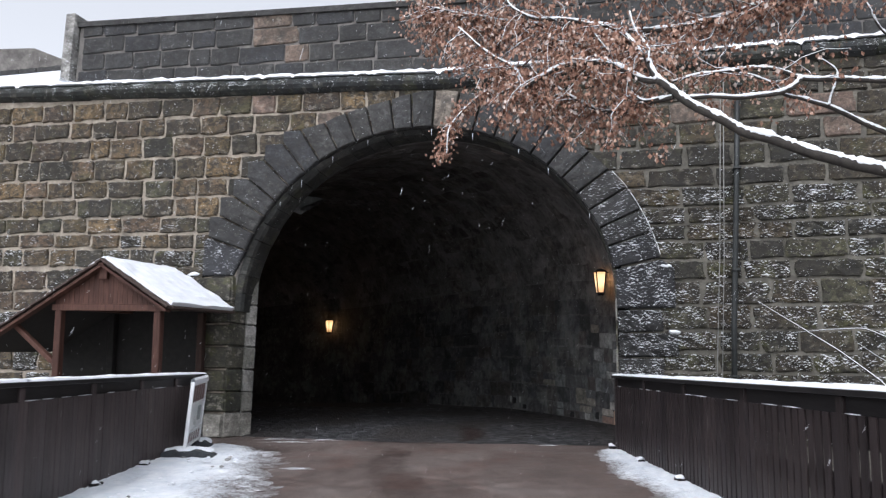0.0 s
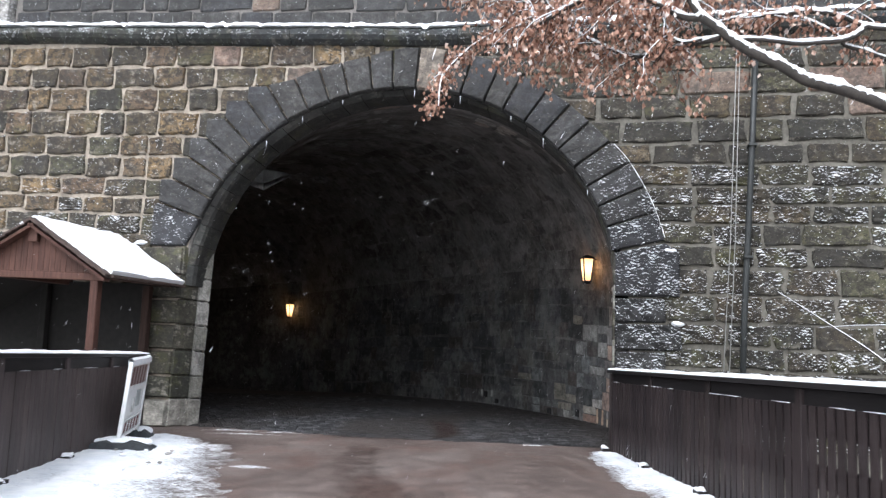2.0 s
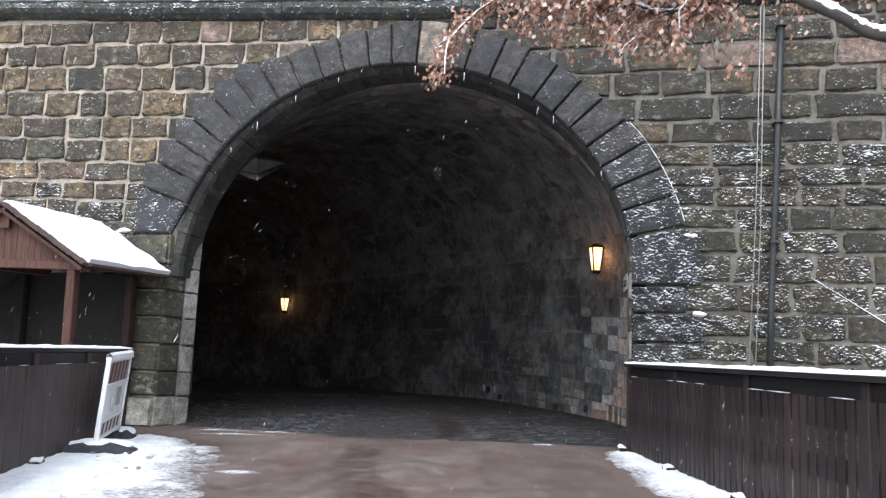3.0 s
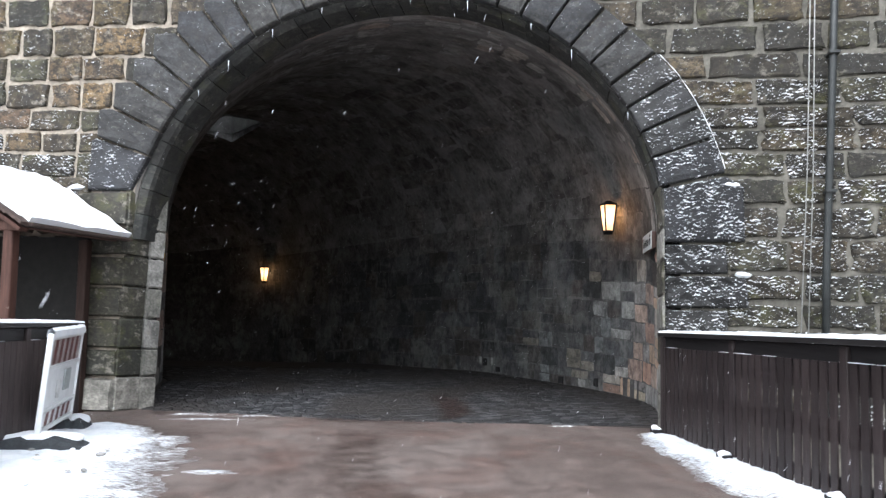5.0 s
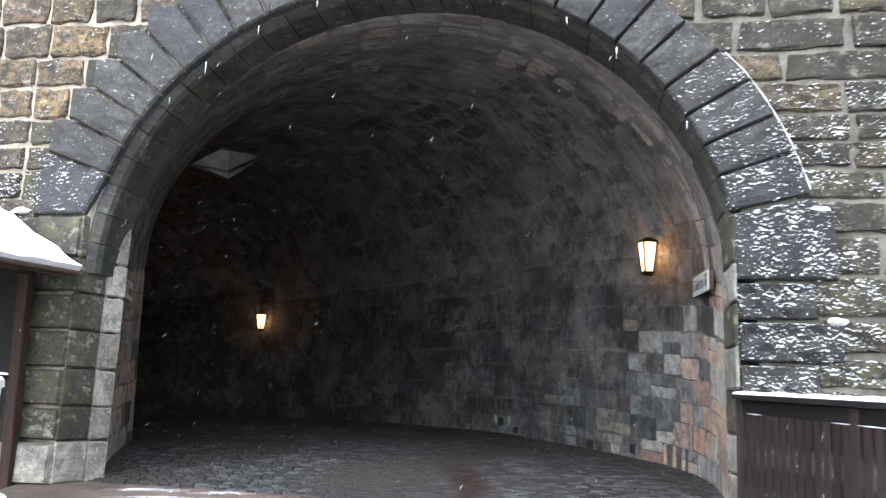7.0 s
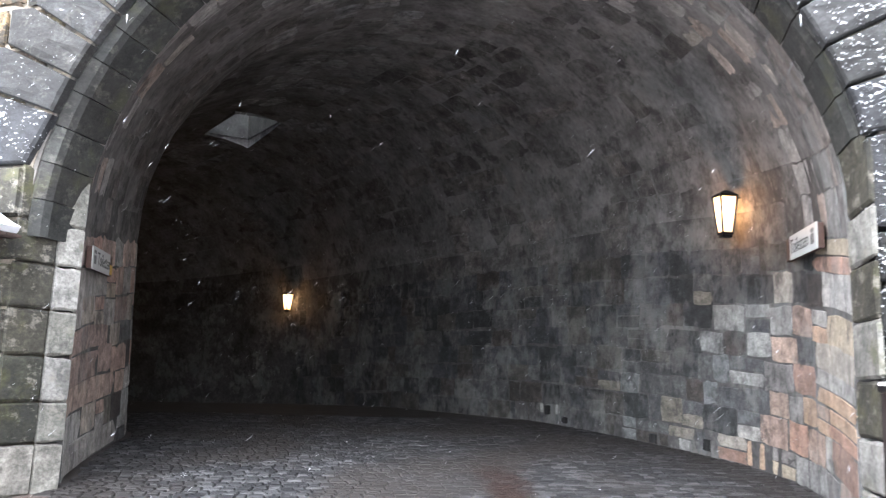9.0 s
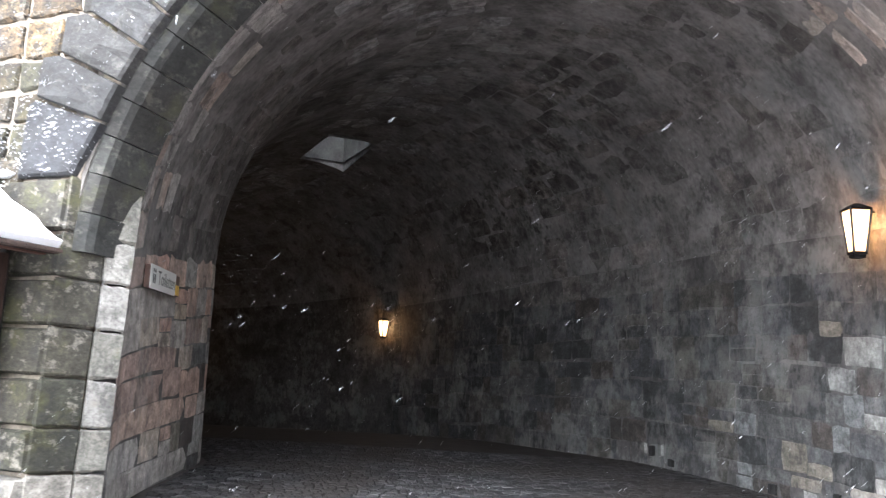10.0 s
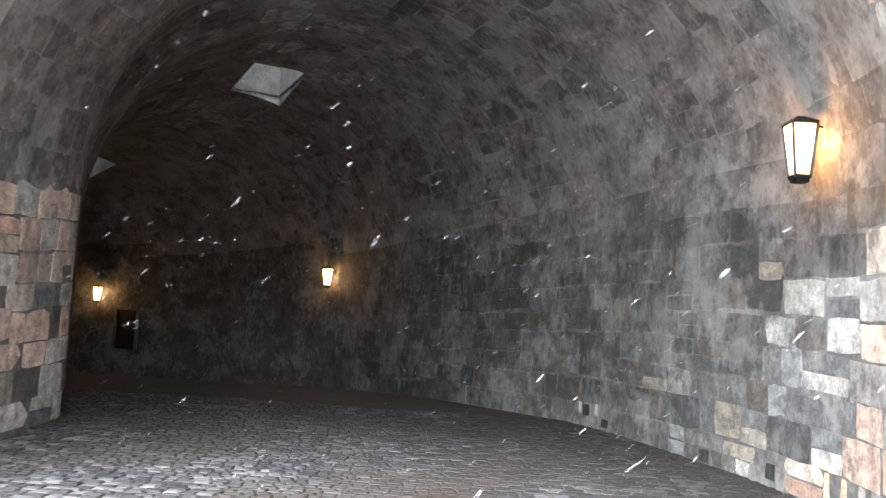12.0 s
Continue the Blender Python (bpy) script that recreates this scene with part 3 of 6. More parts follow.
# tunnel floor bed
verts, faces = [], []
rows = [-0.33 + (END + 0.33) * i / 60 for i in range(61)]
for s in rows:
    l, r = section(max(s, 0.0))[:2]
    if s < 0:
        k = s / -0.33
        l, r = l + k * (np.array(fw(AC - AA, 0.0, 0)[:2]) - l), r + k * (np.array(fw(AC + AA, 0.0, 0)[:2]) - r)
    for k in range(9):
        p = l + (r - l) * (-0.04 + 1.08 * k / 8)
        verts.append((p[0], p[1], floor_z(p[1]) - 0.005))
for i in range(60):
    for k in range(8):
        faces.append((i * 9 + k, i * 9 + k + 1, (i + 1) * 9 + k + 1, (i + 1) * 9 + k))
passage_floor = part("passage_floor", mesh_from("passage_floor", verts, faces, plain_mat("sandy_joint_bed", (0.034, 0.029, 0.027), 0.85, vary=0.35, scale=2.0, relief=0.01)))
tagged(passage_floor, "worn cobbled floor of the vaulted passage, sanded and damp", "floor", kind="structure")

# ground far below and around the bridge
me = mesh_from("ground", [(-600, -600, -3.2), (600, -600, -3.2), (600, 600, -3.2), (-600, 600, -3.2)], [(0, 1, 2, 3)], M_EARTH)
tagged(part("ground", me, None), "frozen ground of the moat under thin snow", "ground", kind="structure")


def fence_left_x(y):
    return float(np.interp(y, [-14, 0, 8, 12, 15.4], [-2.6, -3.55, -4.2, -4.5, -4.56]))


FENCE_RIGHT = 3.2
bm = bmesh.new()
ys = [-14 + 1.0 * i for i in range(29)]
cols = []
for y in ys:
    cols.append([bm.verts.new((x, y, floor_z(y))) for x in (fence_left_x(y) - 0.35, -1.0, 1.0, FENCE_RIGHT + 0.3)])
cols.append([bm.verts.new((x, 16 - 0.25 * x + 0.15, floor_z(16 - 0.25 * x + 0.15))) for x in (-4.91, -1.0, 1.0, 3.5)])
for a, b in zip(cols, cols[1:]):
    for k in range(3):
        bm.faces.new((a[k], a[k + 1], b[k + 1], b[k]))
top = list(bm.faces)
made = bmesh.ops.extrude_face_region(bm, geom=top)["geom"]
for v in made:
    if isinstance(v, bmesh.types.BMVert):
        v.co.z = -3.25
bmesh.ops.recalc_face_normals(bm, faces=bm.faces)
road = part("road", bm, M_ASPHALT)
tagged(road, "wet reddish-brown asphalt carriageway of the bridge", "road", kind="structure")


def snow_sheet(name, x_inner, x_outer, y0, y1, height, label):
    """Trodden snow lying along a fence, thick beside it and thinning to a ragged edge."""
    nx, ny = 46, int((y1 - y0) / 0.07)
    verts, faces, depth = [], [], []
    for j in range(ny + 1):
        y = y0 + (y1 - y0) * j / ny
        a, b = x_inner(y), x_outer(y)
        for i in range(nx + 1):
            t = i / nx
            x = a + (b - a) * t
            d = min(1.0, t * 1.6)
            d *= min(1.0, (y1 - y) / 0.5)
            d += 0.25 * (noise.noise((x * 1.3, y * 0.9, 3.1)) + 0.5 * noise.noise((x * 4, y * 3, 7.7)))
            d = max(d, 0.0)
            lump = 0.02 * noise.noise((x * 6, y * 6, 1.7)) + 0.012 * noise.noise((x * 17, y * 17, 4.4))
            verts.append((x, y, floor_z(y) - 0.012 + height * d + lump * min(1, d * 2)))
            depth.append(d)
    w = nx + 1
    for j in range(ny):
        for i in range(nx):
            q = (j * w + i, j * w + i + 1, (j + 1) * w + i + 1, (j + 1) * w + i)
            if b < a:
                q = q[::-1]
            faces.append(q)
    me = mesh_from(name, verts, faces, M_SLUSH, True)
    at = me.attributes.new("depth", "FLOAT", "POINT")
    at.data.foreach_set("value", depth)
    return tagged(part(name, me, None), label, "snow", kind="stuff")


snow_sheet("trodden_snow", lambda y: float(np.interp(y, [-6, 0, 9, 12, 14.3, 15.5], [-1.5, -1.7, -1.75, -2.1, -2.75, -3.4])), lambda y: fence_left_x(y) + 0.0, -6, 15.6, 0.06, "trodden slushy snow lying along the dark fence")
snow_sheet("snow_strip", lambda y: float(np.interp(y, [-6, 9, 12, 14.2, 15.0], [2.2, 2.35, 2.3, 2.5, 2.75])), lambda y: FENCE_RIGHT + 0.0, -6, 15.0, 0.05, "narrow ragged strip of snow beside the fence")

# ---- cornice, parapet and what lies behind it ----


def sweep_profile(name, profile, us, zf, material, parent=None, label=""):
    """A moulding of (n, dz) profile run along the wall."""
    bm = bmesh.new()
    rings = [[bm.verts.new(fw(u, n, zf(u) + dz)) for n, dz in profile] for u in us]
    k = len(profile)
    for a, b in zip(rings, rings[1:]):
        for i in range(k):
            bm.faces.new((a[i], b[i], b[(i + 1) % k], a[(i + 1) % k]))
    bm.faces.new(rings[0])
    bm.faces.new(rings[-1][::-1])
    bmesh.ops.recalc_face_normals(bm, faces=bm.faces)
    return part(name, bm, material, parent, label)


cornice = thing("cornice", "dark rounded stone string course capped with snow", "cornice", kind="structure")
ROLL = [(0.45, -0.02), (-0.05, -0.02), (-0.12, -0.06), (-0.2, -0.14), (-0.22, -0.24), (-0.17, -0.32), (-0.08, -0.38), (0.0, -0.4), (0.45, -0.4)]
u = -16.8
while u < 16.8:
    w = rng.uniform(1.1, 1.9)
    e = min(u + w, 16.8)
    drop = rng.uniform(-0.012, 0.012)
    sweep_profile("moulding", [(n + rng.uniform(-0.006, 0.006), z + drop) for n, z in ROLL], [u + 0.006, (u + e) / 2, e - 0.006], cornice_z, M_CORNICE, cornice)
    u = e
us = [-16.8 + 0.06 * i for i in range(561)]
bm = bmesh.new()
rings = []
for u in us:
    j = 0.035 * noise.noise((u * 2.3, 0, 0)) + 0.04 * noise.noise((u * 7, 3, 0))
    hang = max(0.0, noise.noise((u * 5.5, 9, 2)) + 0.5 * noise.noise((u * 15, 1, 4)) - 0.1) * 0.16
    z = cornice_z(u)
    rings.append([bm.verts.new(fw(u, n, z + dz)) for n, dz in ((0.36, -0.02), (0.36, 0.09 + j), (0.1, 0.07 + j), (-0.12, 0.035 + j), (-0.2 - j * 0.6, -0.03), (-0.225 - 0.2 * hang, -0.06 - hang), (-0.05, -0.05))])
for a, b in zip(rings, rings[1:]):
    for i in range(7):
        bm.faces.new((a[i], b[i], b[(i + 1) % 7], a[(i + 1) % 7]))
bmesh.ops.recalc_face_normals(bm, faces=bm.faces)
tagged(part("snow_on_cornice", bm, M_SNOW), "ribbon of fresh snow on the string course", "snow", kind="stuff")

PARAPET_TOP = 1.78
parapet = prism("parapet_wall", [(-9.35, cornice_z(-9.35) - 0.3), (17, 6.9), (17, 7.22 + PARAPET_TOP), (0, 7.22 + PARAPET_TOP), (-9.35, cornice_z(-9.35) + PARAPET_TOP - 0.15)], 0.36, 1.1, M_PARAPET_MORTAR)
tagged(parapet, "blackened sandstone parapet wall above the gate", "wall", kind="structure")
heights = [0.0, 0.5, 0.93, 1.36, 1.68]
for a, b in zip(heights, heights[1:]):
    u = -9.3 + rng.uniform(0, 0.1)
    while u < 9.5:
        e = u + rng.uniform(0.55, 1.15)
        z = cornice_z((u + e) / 2)
        kind = "pink" if -4.4 < (u + e) / 2 < -3.55 and a > 0.4 else "black_fleck" if rng.random() < 0.25 else "black"
        lay(kind, u + 0.018, e - 0.018, z + a + 0.016, z + b - 0.016, 0.035, parapet, n=0.36)
        u = e
sweep_profile("coping", [(0.28, 0.0), (0.28, 0.13), (1.2, 0.16), (1.2, 0.0)], [-9.4, 0, 17], lambda u: cornice_z(u) + 1.68 - 0.06 * max(0, -u / 9.4), M_BLACK, parapet)
# end pier: its pale stone paints snow and the light on this face
pil = bmesh.new()
box(0.26, 0.9, 2.0, (-9.52, 0.62, cornice_z(-9.5) + 0.93), 0.02, pil)
bmesh.ops.transform(pil, matrix=F, verts=pil.verts)
tagged(part("end_pier", pil, stone_mat("lit_snowy_pier_stone", [(0.3, 0.29, 0.27), (0.33, 0.32, 0.3)], snow=0.75)), "stone pier at the parapet's end, paled for snow and light", "pier", kind="structure")

back_wall = prism("back_wall", [(-30, 3), (-9.0, 3), (-9.0, 9.85), (-11.5, 9.75), (-14.2, 10.9), (-30, 12)], 4.2, 5.0, M_MORTAR_DARK)
tagged(back_wall, "older dark stone wall standing back above the gate", "wall", kind="structure")
for row in range(8):
    u = -19.5 + rng.uniform(0, 0.4)
    while u < -9.6:
        e = u + rng.uniform(0.6, 1.2)
        lay("black", u + 0.02, e - 0.02, 6.9 + row * 0.42, 6.9 + row * 0.42 + 0.4, 0.04, back_wall, n=4.2) if 6.9 + row * 0.42 + 0.4 < 9.75 + max(0, -11.5 - e) * 0.4 else None
        u = e
bm = bmesh.new()
for u0, u1, n0, n1, z0, z1 in ((-17, -9.4, -0.12, 4.2, 0.02, 0.5),):
    vs = [bm.verts.new(fw(a, n, z)) for a, n, z in ((u0, n0, cornice_z(u0) + z0), (u1, n0, cornice_z(u1) + z0), (u1, n1, cornice_z(u1) + z1), (u0, n1, cornice_z(u0) + z1))]
    bm.faces.new(vs)
made = bmesh.ops.extrude_face_region(bm, geom=list(bm.faces))["geom"]
bmesh.ops.translate(bm, vec=(0, 0, 0.12), verts=[g for g in made if isinstance(g, bmesh.types.BMVert)])
bmesh.ops.recalc_face_normals(bm, faces=bm.faces)
tagged(part("snowy_ledge", bm, M_SNOW), "sloping ledge deep in snow beside the parapet", "ledge", kind="structure")

# terrace over the passage, with the heads of the two light shafts
bm = bmesh.new()
tc = [fw(-17, 0.6, 8.1), fw(17, 0.6, 8.1), Vector((24, 47, 8.1)), Vector((-26, 47, 8.1)), Vector((-26, 21, 8.1))]
f = bm.faces.new([bm.verts.new((p.x, p.y, 8.1)) for p in tc])
made = bmesh.ops.extrude_face_region(bm, geom=[f])["geom"]
bmesh.ops.translate(bm, vec=(0, 0, 0.2), verts=[g for g in made if isinstance(g, bmesh.types.BMVert)])
bmesh.ops.recalc_face_normals(bm, faces=bm.faces)
terrace = part("terrace", bm, M_SNOW)
tagged(terrace, "snow-covered terrace over the vaulted passage", "terrace", kind="structure")
cut_shafts(terrace)
for (x, y), turn, w, d in SHAFTS:
    shaft = thing("light_shaft", "square plastered light shaft through the vault", "shaft", pose(x, y, 0, 0, 0, turn), kind="structure")
    for sx, sy, cx, cy in ((w + 0.3, 0.15, 0, d / 2 + 0.075), (w + 0.3, 0.15, 0, -d / 2 - 0.075), (0.15, d, w / 2 + 0.075, 0), (0.15, d, -w / 2 - 0.075, 0)):
        low = 7.93 if y < 34 else 6.75
        part("shaft_wall", box(sx, sy, 8.6 - low, (cx, cy, (8.6 + low) / 2)), M_PLASTER, shaft)

    for sx, sy, cx, cy in ((w, 0.04, 0, d / 2 - 0.024), (w, 0.04, 0, -d / 2 + 0.024), (0.04, d - 0.1, w / 2 - 0.024, 0), (0.04, d - 0.1, -w / 2 + 0.024, 0)):
        foot = 7.24 if y < 34 else 6.6
        part("plaster_lining", box(sx, sy, 8.55 - foot, (cx, cy, (8.55 + foot) / 2)), M_PLASTER, shaft)

for (x, y), turn, w, d in SHAFTS:
    grate = thing("shaft_grating", "iron bar grating over the light shaft", "grating", pose(x, y, 8.62, 0, 0, turn))
    for k in range(16):
        part("grating_bar", box(0.04, d + 0.28, 0.05, (-w / 2 + w * (k + 0.5) / 16, 0, 0)), M_IRON, grate)

# ---- arch ring, jambs and quoins ----
arch = thing("arch", "round gate arch of blackened rusticated voussoirs", "arch", kind="structure")


def voussoir(outline, n0, n1, material, name="voussoir"):
    """One ring stone from its outline in the wall's plane, its margins chamfered and its face a little uneven."""
    cu, cz = sum(p[0] for p in outline) / len(outline), sum(p[1] for p in outline) / len(outline)
    ring = []
    for (u, z), (v, y) in zip(outline, outline[1:] + outline[:1]):
        ring += [(u, z), ((u + v) / 2, (z + y) / 2)]
    k = len(ring)
    shrink = lambda p, q: (p[0] + (cu - p[0]) * q, p[1] + (cz - p[1]) * q)
    bm = bmesh.new()
    back = [bm.verts.new(fw(u, n1, z)) for u, z in ring]
    edge = [bm.verts.new(fw(u, n0 + 0.03, z)) for u, z in ring]
    lip = [bm.verts.new(fw(*(lambda p: (p[0], n0 + rng.uniform(-0.006, 0.006), p[1]))(shrink(p, 0.06)))) for p in ring]
    face = [bm.verts.new(fw(*(lambda p: (p[0], n0 - 0.012 + rng.uniform(-0.018, 0.012), p[1]))(shrink(p, 0.4)))) for p in ring]
    hub = bm.verts.new(fw(cu, n0 - 0.02, cz))
    for i in range(k):
        j = (i + 1) % k
        for p, q in ((back, edge), (edge, lip), (lip, face)):
            bm.faces.new((p[i], p[j], q[j], q[i]))
        bm.faces.new((face[i], face[j], hub))
    bmesh.ops.recalc_face_normals(bm, faces=bm.faces)
    return part(name, bm, material, arch)


M_VOUSS_SNOWY = stone_mat("voussoir_with_snow", BLACK, snow=0.73, relief=0.035, grain=16)
M_RIM = stone_mat("damp_dark_rim", [(0.026, 0.027, 0.025), (0.034, 0.033, 0.03), (0.042, 0.043, 0.039)], moss=0.3, smear=0.2, relief=0.02)
M_VOUSS_PALE = stone_mat("pale_voussoir", [(0.2, 0.17, 0.14), (0.23, 0.19, 0.155)], stain=(0.7, 1.1))
COUNT = 24
LOW, HIGH = 0.201, 2.803
joints = [LOW + (HIGH - LOW) * k / COUNT + (0.0 if k in (0, COUNT) else rng.uniform(-0.006, 0.006)) for k in range(COUNT + 1)]


def ring_out(a):
    """How far the ring stones reach beyond the opening at angle a."""
    return float(np.interp(a, [0.2, 0.55, 0.7, 1.0, 1.3, 1.55, 1.75, 2.05, 2.15, 2.5, 2.8], [0.91, 0.86, 0.78, 0.78, 0.84, 0.86, 0.74, 0.8, 0.95, 1.0, 1.1]))


def ring_in(a):
    return float(np.interp(a, [0.2, 1.5, 2.2, 2.8], [0.04, 0.07, 0.11, 0.15]))


for k in range(COUNT):
    g = 0.0042
    a0, a1 = joints[k] + g, joints[k + 1] - g
    p, q = arc(a0, ring_out(a0)), arc(a1, ring_out(a1))
    outline = [arc(a0, ring_in(a0)), p]
    if a0 > 2.08:
        outline.append((q[0], p[1]))
    elif 1.0 < a0 < 2.0:
        outline.append(arc((a0 + a1) / 2, ring_out((a0 + a1) / 2) + 0.01))
    outline += [q, arc(a1, ring_in(a1)), arc((a0 + a1) / 2, ring_in((a0 + a1) / 2))]
    a = (a0 + a1) / 2
    material = M_VOUSS_PALE if 1.41 < a < 1.52 else M_VOUSS_SNOWY if a < 0.6 else M_BLACK_FLECK if a < 1.0 or a > 2.5 else M_BLACK
    voussoir(outline, -0.1 - rng.uniform(0, 0.015), 0.3, material)
p, q = arc(HIGH + 0.004, ring_in(HIGH)), arc(HIGH + 0.004, ring_out(HIGH))
voussoir([(-4.585, 3.0), p, q, (-5.3, q[1] - 0.03), (-5.3, 3.0)], -0.1, 0.3, M_VOUSS_SNOWY, "springer")
# dark bed behind the ring's joints
bm = bmesh.new()
rings = []
for k in range(61):
    q = LOW * 0.2 + (math.pi - LOW * 0.4) * k / 60
    rings.append([bm.verts.new(fw(*(lambda p: (p[0], n, p[1]))(arc(q, g)))) for g, n in ((0.17, 0.012), (0.76, -0.012), (0.76, 0.05), (0.17, 0.4))])
for p, q in zip(rings, rings[1:]):
    for k in range(4):
        bm.faces.new((p[k], q[k], q[(k + 1) % 4], p[(k + 1) % 4]))
bmesh.ops.recalc_face_normals(bm, faces=bm.faces)
part("ring_bed", bm, M_MORTAR_DARK, arch)
# inner moulded order: a chamfered rim set back from the ring stones
for k in range(30):
    a0, a1 = math.pi * k / 30, math.pi * (k + 1) / 30
    mid = (a0 + a1) / 2
    grow = ring_in(mid) + 0.03
    jog = rng.uniform(-0.008, 0.008)
    profile = [(grow, 0.03), (grow - 0.05, 0.02 + jog), (0.035, 0.075), (0.0 + jog, 0.15), (0.0 + jog, 0.66), (grow, 0.66)]
    bm = bmesh.new()
    rings = [[bm.verts.new(fw(*(lambda p: (p[0], n, p[1]))(arc(a, g)))) for g, n in profile] for a in (a0 + 0.0015, mid, a1 - 0.0015)]
    for p, q in zip(rings, rings[1:]):
        for i in range(6):
            bm.faces.new((p[i], q[i], q[(i + 1) % 6], p[(i + 1) % 6]))
    bm.faces.new(rings[0])
    bm.faces.new(rings[-1][::-1])
    bmesh.ops.recalc_face_normals(bm, faces=bm.faces)
    part("inner_ring_stone", bm, M_QUOIN if k < 2 else M_RIM, arch)

# right quoins
zs = [(-0.42, 0.0), (0.0, 0.43), (0.43, 0.87), (0.87, 1.32), (1.32, 1.78), (1.78, 2.21)]
voussoir([(3.4, 2.235), (3.92, 2.23), (4.45, 2.235), (4.45, 2.97), (4.22, 3.13), (3.8, 3.05), (3.37, 2.96)], -0.11, 0.3, M_QUOIN_SNOWY, "springer")
for i, (a, b) in enumerate(zs):
    w = 1.08 if i % 2 == 0 else 0.82
    lay("quoin_snowy", 3.4, 3.4 + w, a + 0.018, b - 0.018, 0.11, arch, "quoin")
# left quoins
zs = [(-0.38, 0.14), (0.14, 0.56), (0.56, 1.03), (1.03, 1.51), (1.51, 1.98), (1.98, 2.42), (2.42, 2.98)]
for i, (a, b) in enumerate(zs):
    w = 1.02 if i % 2 == 0 else 0.9
    lay("plinth" if i == 0 else "quoin", -4.4 - w, -4.58, a + 0.02, b - 0.02, 0.12 if i else 0.17, arch, "plinth" if i == 0 else "quoin")
# jamb stones lining the reveals: upright beside the dark wall, splayed beside the tan one
for i, (a, b) in enumerate(zs):
    m = F @ Matrix.Translation((3.4, 0.27, (a + b) / 2)) @ Matrix.Rotation(radians(-90), 4, "Z") @ Matrix.Diagonal((0.74, 0.035, b - a - 0.015, 1))
    part("jamb_stone", rng.choice(BLOCKS["plinth" if i < 1 else "jamb" if i % 2 else "quoin"]), None, arch, at=m)
    for n0, n1, kind in ((-0.08, 0.36, "quoin"), (0.36, 0.66, "jamb")):
        n = (n0 + n1) / 2
        m = F @ Matrix.Translation((-4.615 + 0.338 * (n + 0.1), n, (a + b) / 2 + 0.01)) @ Matrix.Rotation(radians(71.3), 4, "Z") @ Matrix.Diagonal(((n1 - n0) / 0.947 - 0.012, 0.045, b - a - 0.014, 1))
        part("jamb_stone", rng.choice(BLOCKS["plinth" if i < 1 else kind]), None, arch, at=m)


def outline_half(z, side):
    """Where the arch ring or the quoins end at height z, on either side."""
    if z < 2.98:
        return 3.4 + 0.78 if side > 0 else -4.4 - 0.86
    grow = 0.74 if side > 0 else 0.85
    k = (z - AZ) / (AB + grow)
    if k >= 1:
        return AC
    return AC + side * (AA + grow) * math.sqrt(1 - k * k)


def courses(bounds, side, limit, wall, choose, lengths):
    for a, b in zip(bounds, bounds[1:]):
        top = min(b, 7.3)
        start = outline_half(top if a >= 2.7 else a, side)
        if a < 2.98 < b:
            start = outline_half(2.9, side)
        x = start * side
        x += rng.uniform(-0.25, 0.0) if a > 3 else 0.0
        while x < limit:
            e = x + rng.uniform(*lengths)
            u0, u1 = (x, e) if side > 0 else (-e, -x)
            joint = rng.uniform(0.018, 0.036)
            jit = rng.uniform(-0.012, 0.012) + (0.028 * (-(u0 + u1) / 2 - 8.0) if side < 0 and a > 3 else 0.0)
            lay(choose((u0 + u1) / 2, (a + b) / 2), u0 + joint, u1 - joint, a + joint + jit, b - joint + jit, rng.uniform(0.03, 0.055), wall)
            x = e


def kind_left(u, z):
    if z > 4.6:
        return "pink" if u > -6.8 and z > 5.2 and rng.random() < 0.06 else "grey" if rng.random() < 0.16 else "tan"
    if z > 3.9:
        return rng.choice(["tan", "tan_snowy", "grey"])
    return rng.choice(["tan_snowy", "tan_snowy", "grey_snowy"]) if u < -5 else "grey"


def kind_right(u, z):
    if z > 4.9 and (6.8 < u < 8.0 and 5.2 < z < 6.2 or rng.random() < 0.06):
        return "pink"
    if z > 4.6:
        return "grey"
    return "grey_snowy" if rng.random() < 0.85 else "grey"


courses([-0.4, 0.05, 0.5, 0.95, 1.4, 1.85, 2.3, 2.75, 3.25, 3.68, 4.02, 4.39, 4.84, 5.26, 5.76, 6.25, 6.69, 7.14], -1, 12.2, wall_left, kind_left, (0.5, 1.0))
courses([-0.2, 0.25, 0.65, 1.06, 1.42, 1.83, 2.28, 2.74, 3.11, 3.48, 3.81, 4.13, 4.51, 4.89, 5.32, 5.75, 6.2, 6.6, 6.95], 1, 10.6, wall_right, kind_right, (0.6, 1.25))

# snow caught on ledges of the ring and quoins
for u, z, w in ((4.28, 3.02, 0.26), (4.42, 1.80, 0.22), (-5.5, 3.06, 0.3)):
    bm = bmesh.new()
    bmesh.ops.create_icosphere(bm, subdivisions=2, radius=0.5, matrix=F @ Matrix.Translation((u, -0.07, z - 0.015)) @ Matrix.Diagonal((w, 0.13, 0.075, 1)))
    for v in bm.verts:
        v.co += Vector((0, 0, 0.035 * noise.noise(v.co * 14)))
    tagged(part("snow_lump", bm, M_SNOW), "small lump of snow on a projecting stone", "snow", kind="stuff")

# snow lying along the outer edge of the ring stones
line = [(lambda p, n: fw(p[0], n, p[1]))(arc(q, ring_out(q) + 0.012), -0.085) for q in np.linspace(0.215, 0.62, 60)]
edge = tube(line, [0.003 + 0.011 * max(0.0, 0.3 + noise.noise(p * 5.0) + 0.5 * noise.noise(p * 15.0)) for p in line], 6)
tagged(part("edge_snow", edge, M_SNOW), "thin line of snow along the ring stones' outer edge", "snow", kind="stuff")

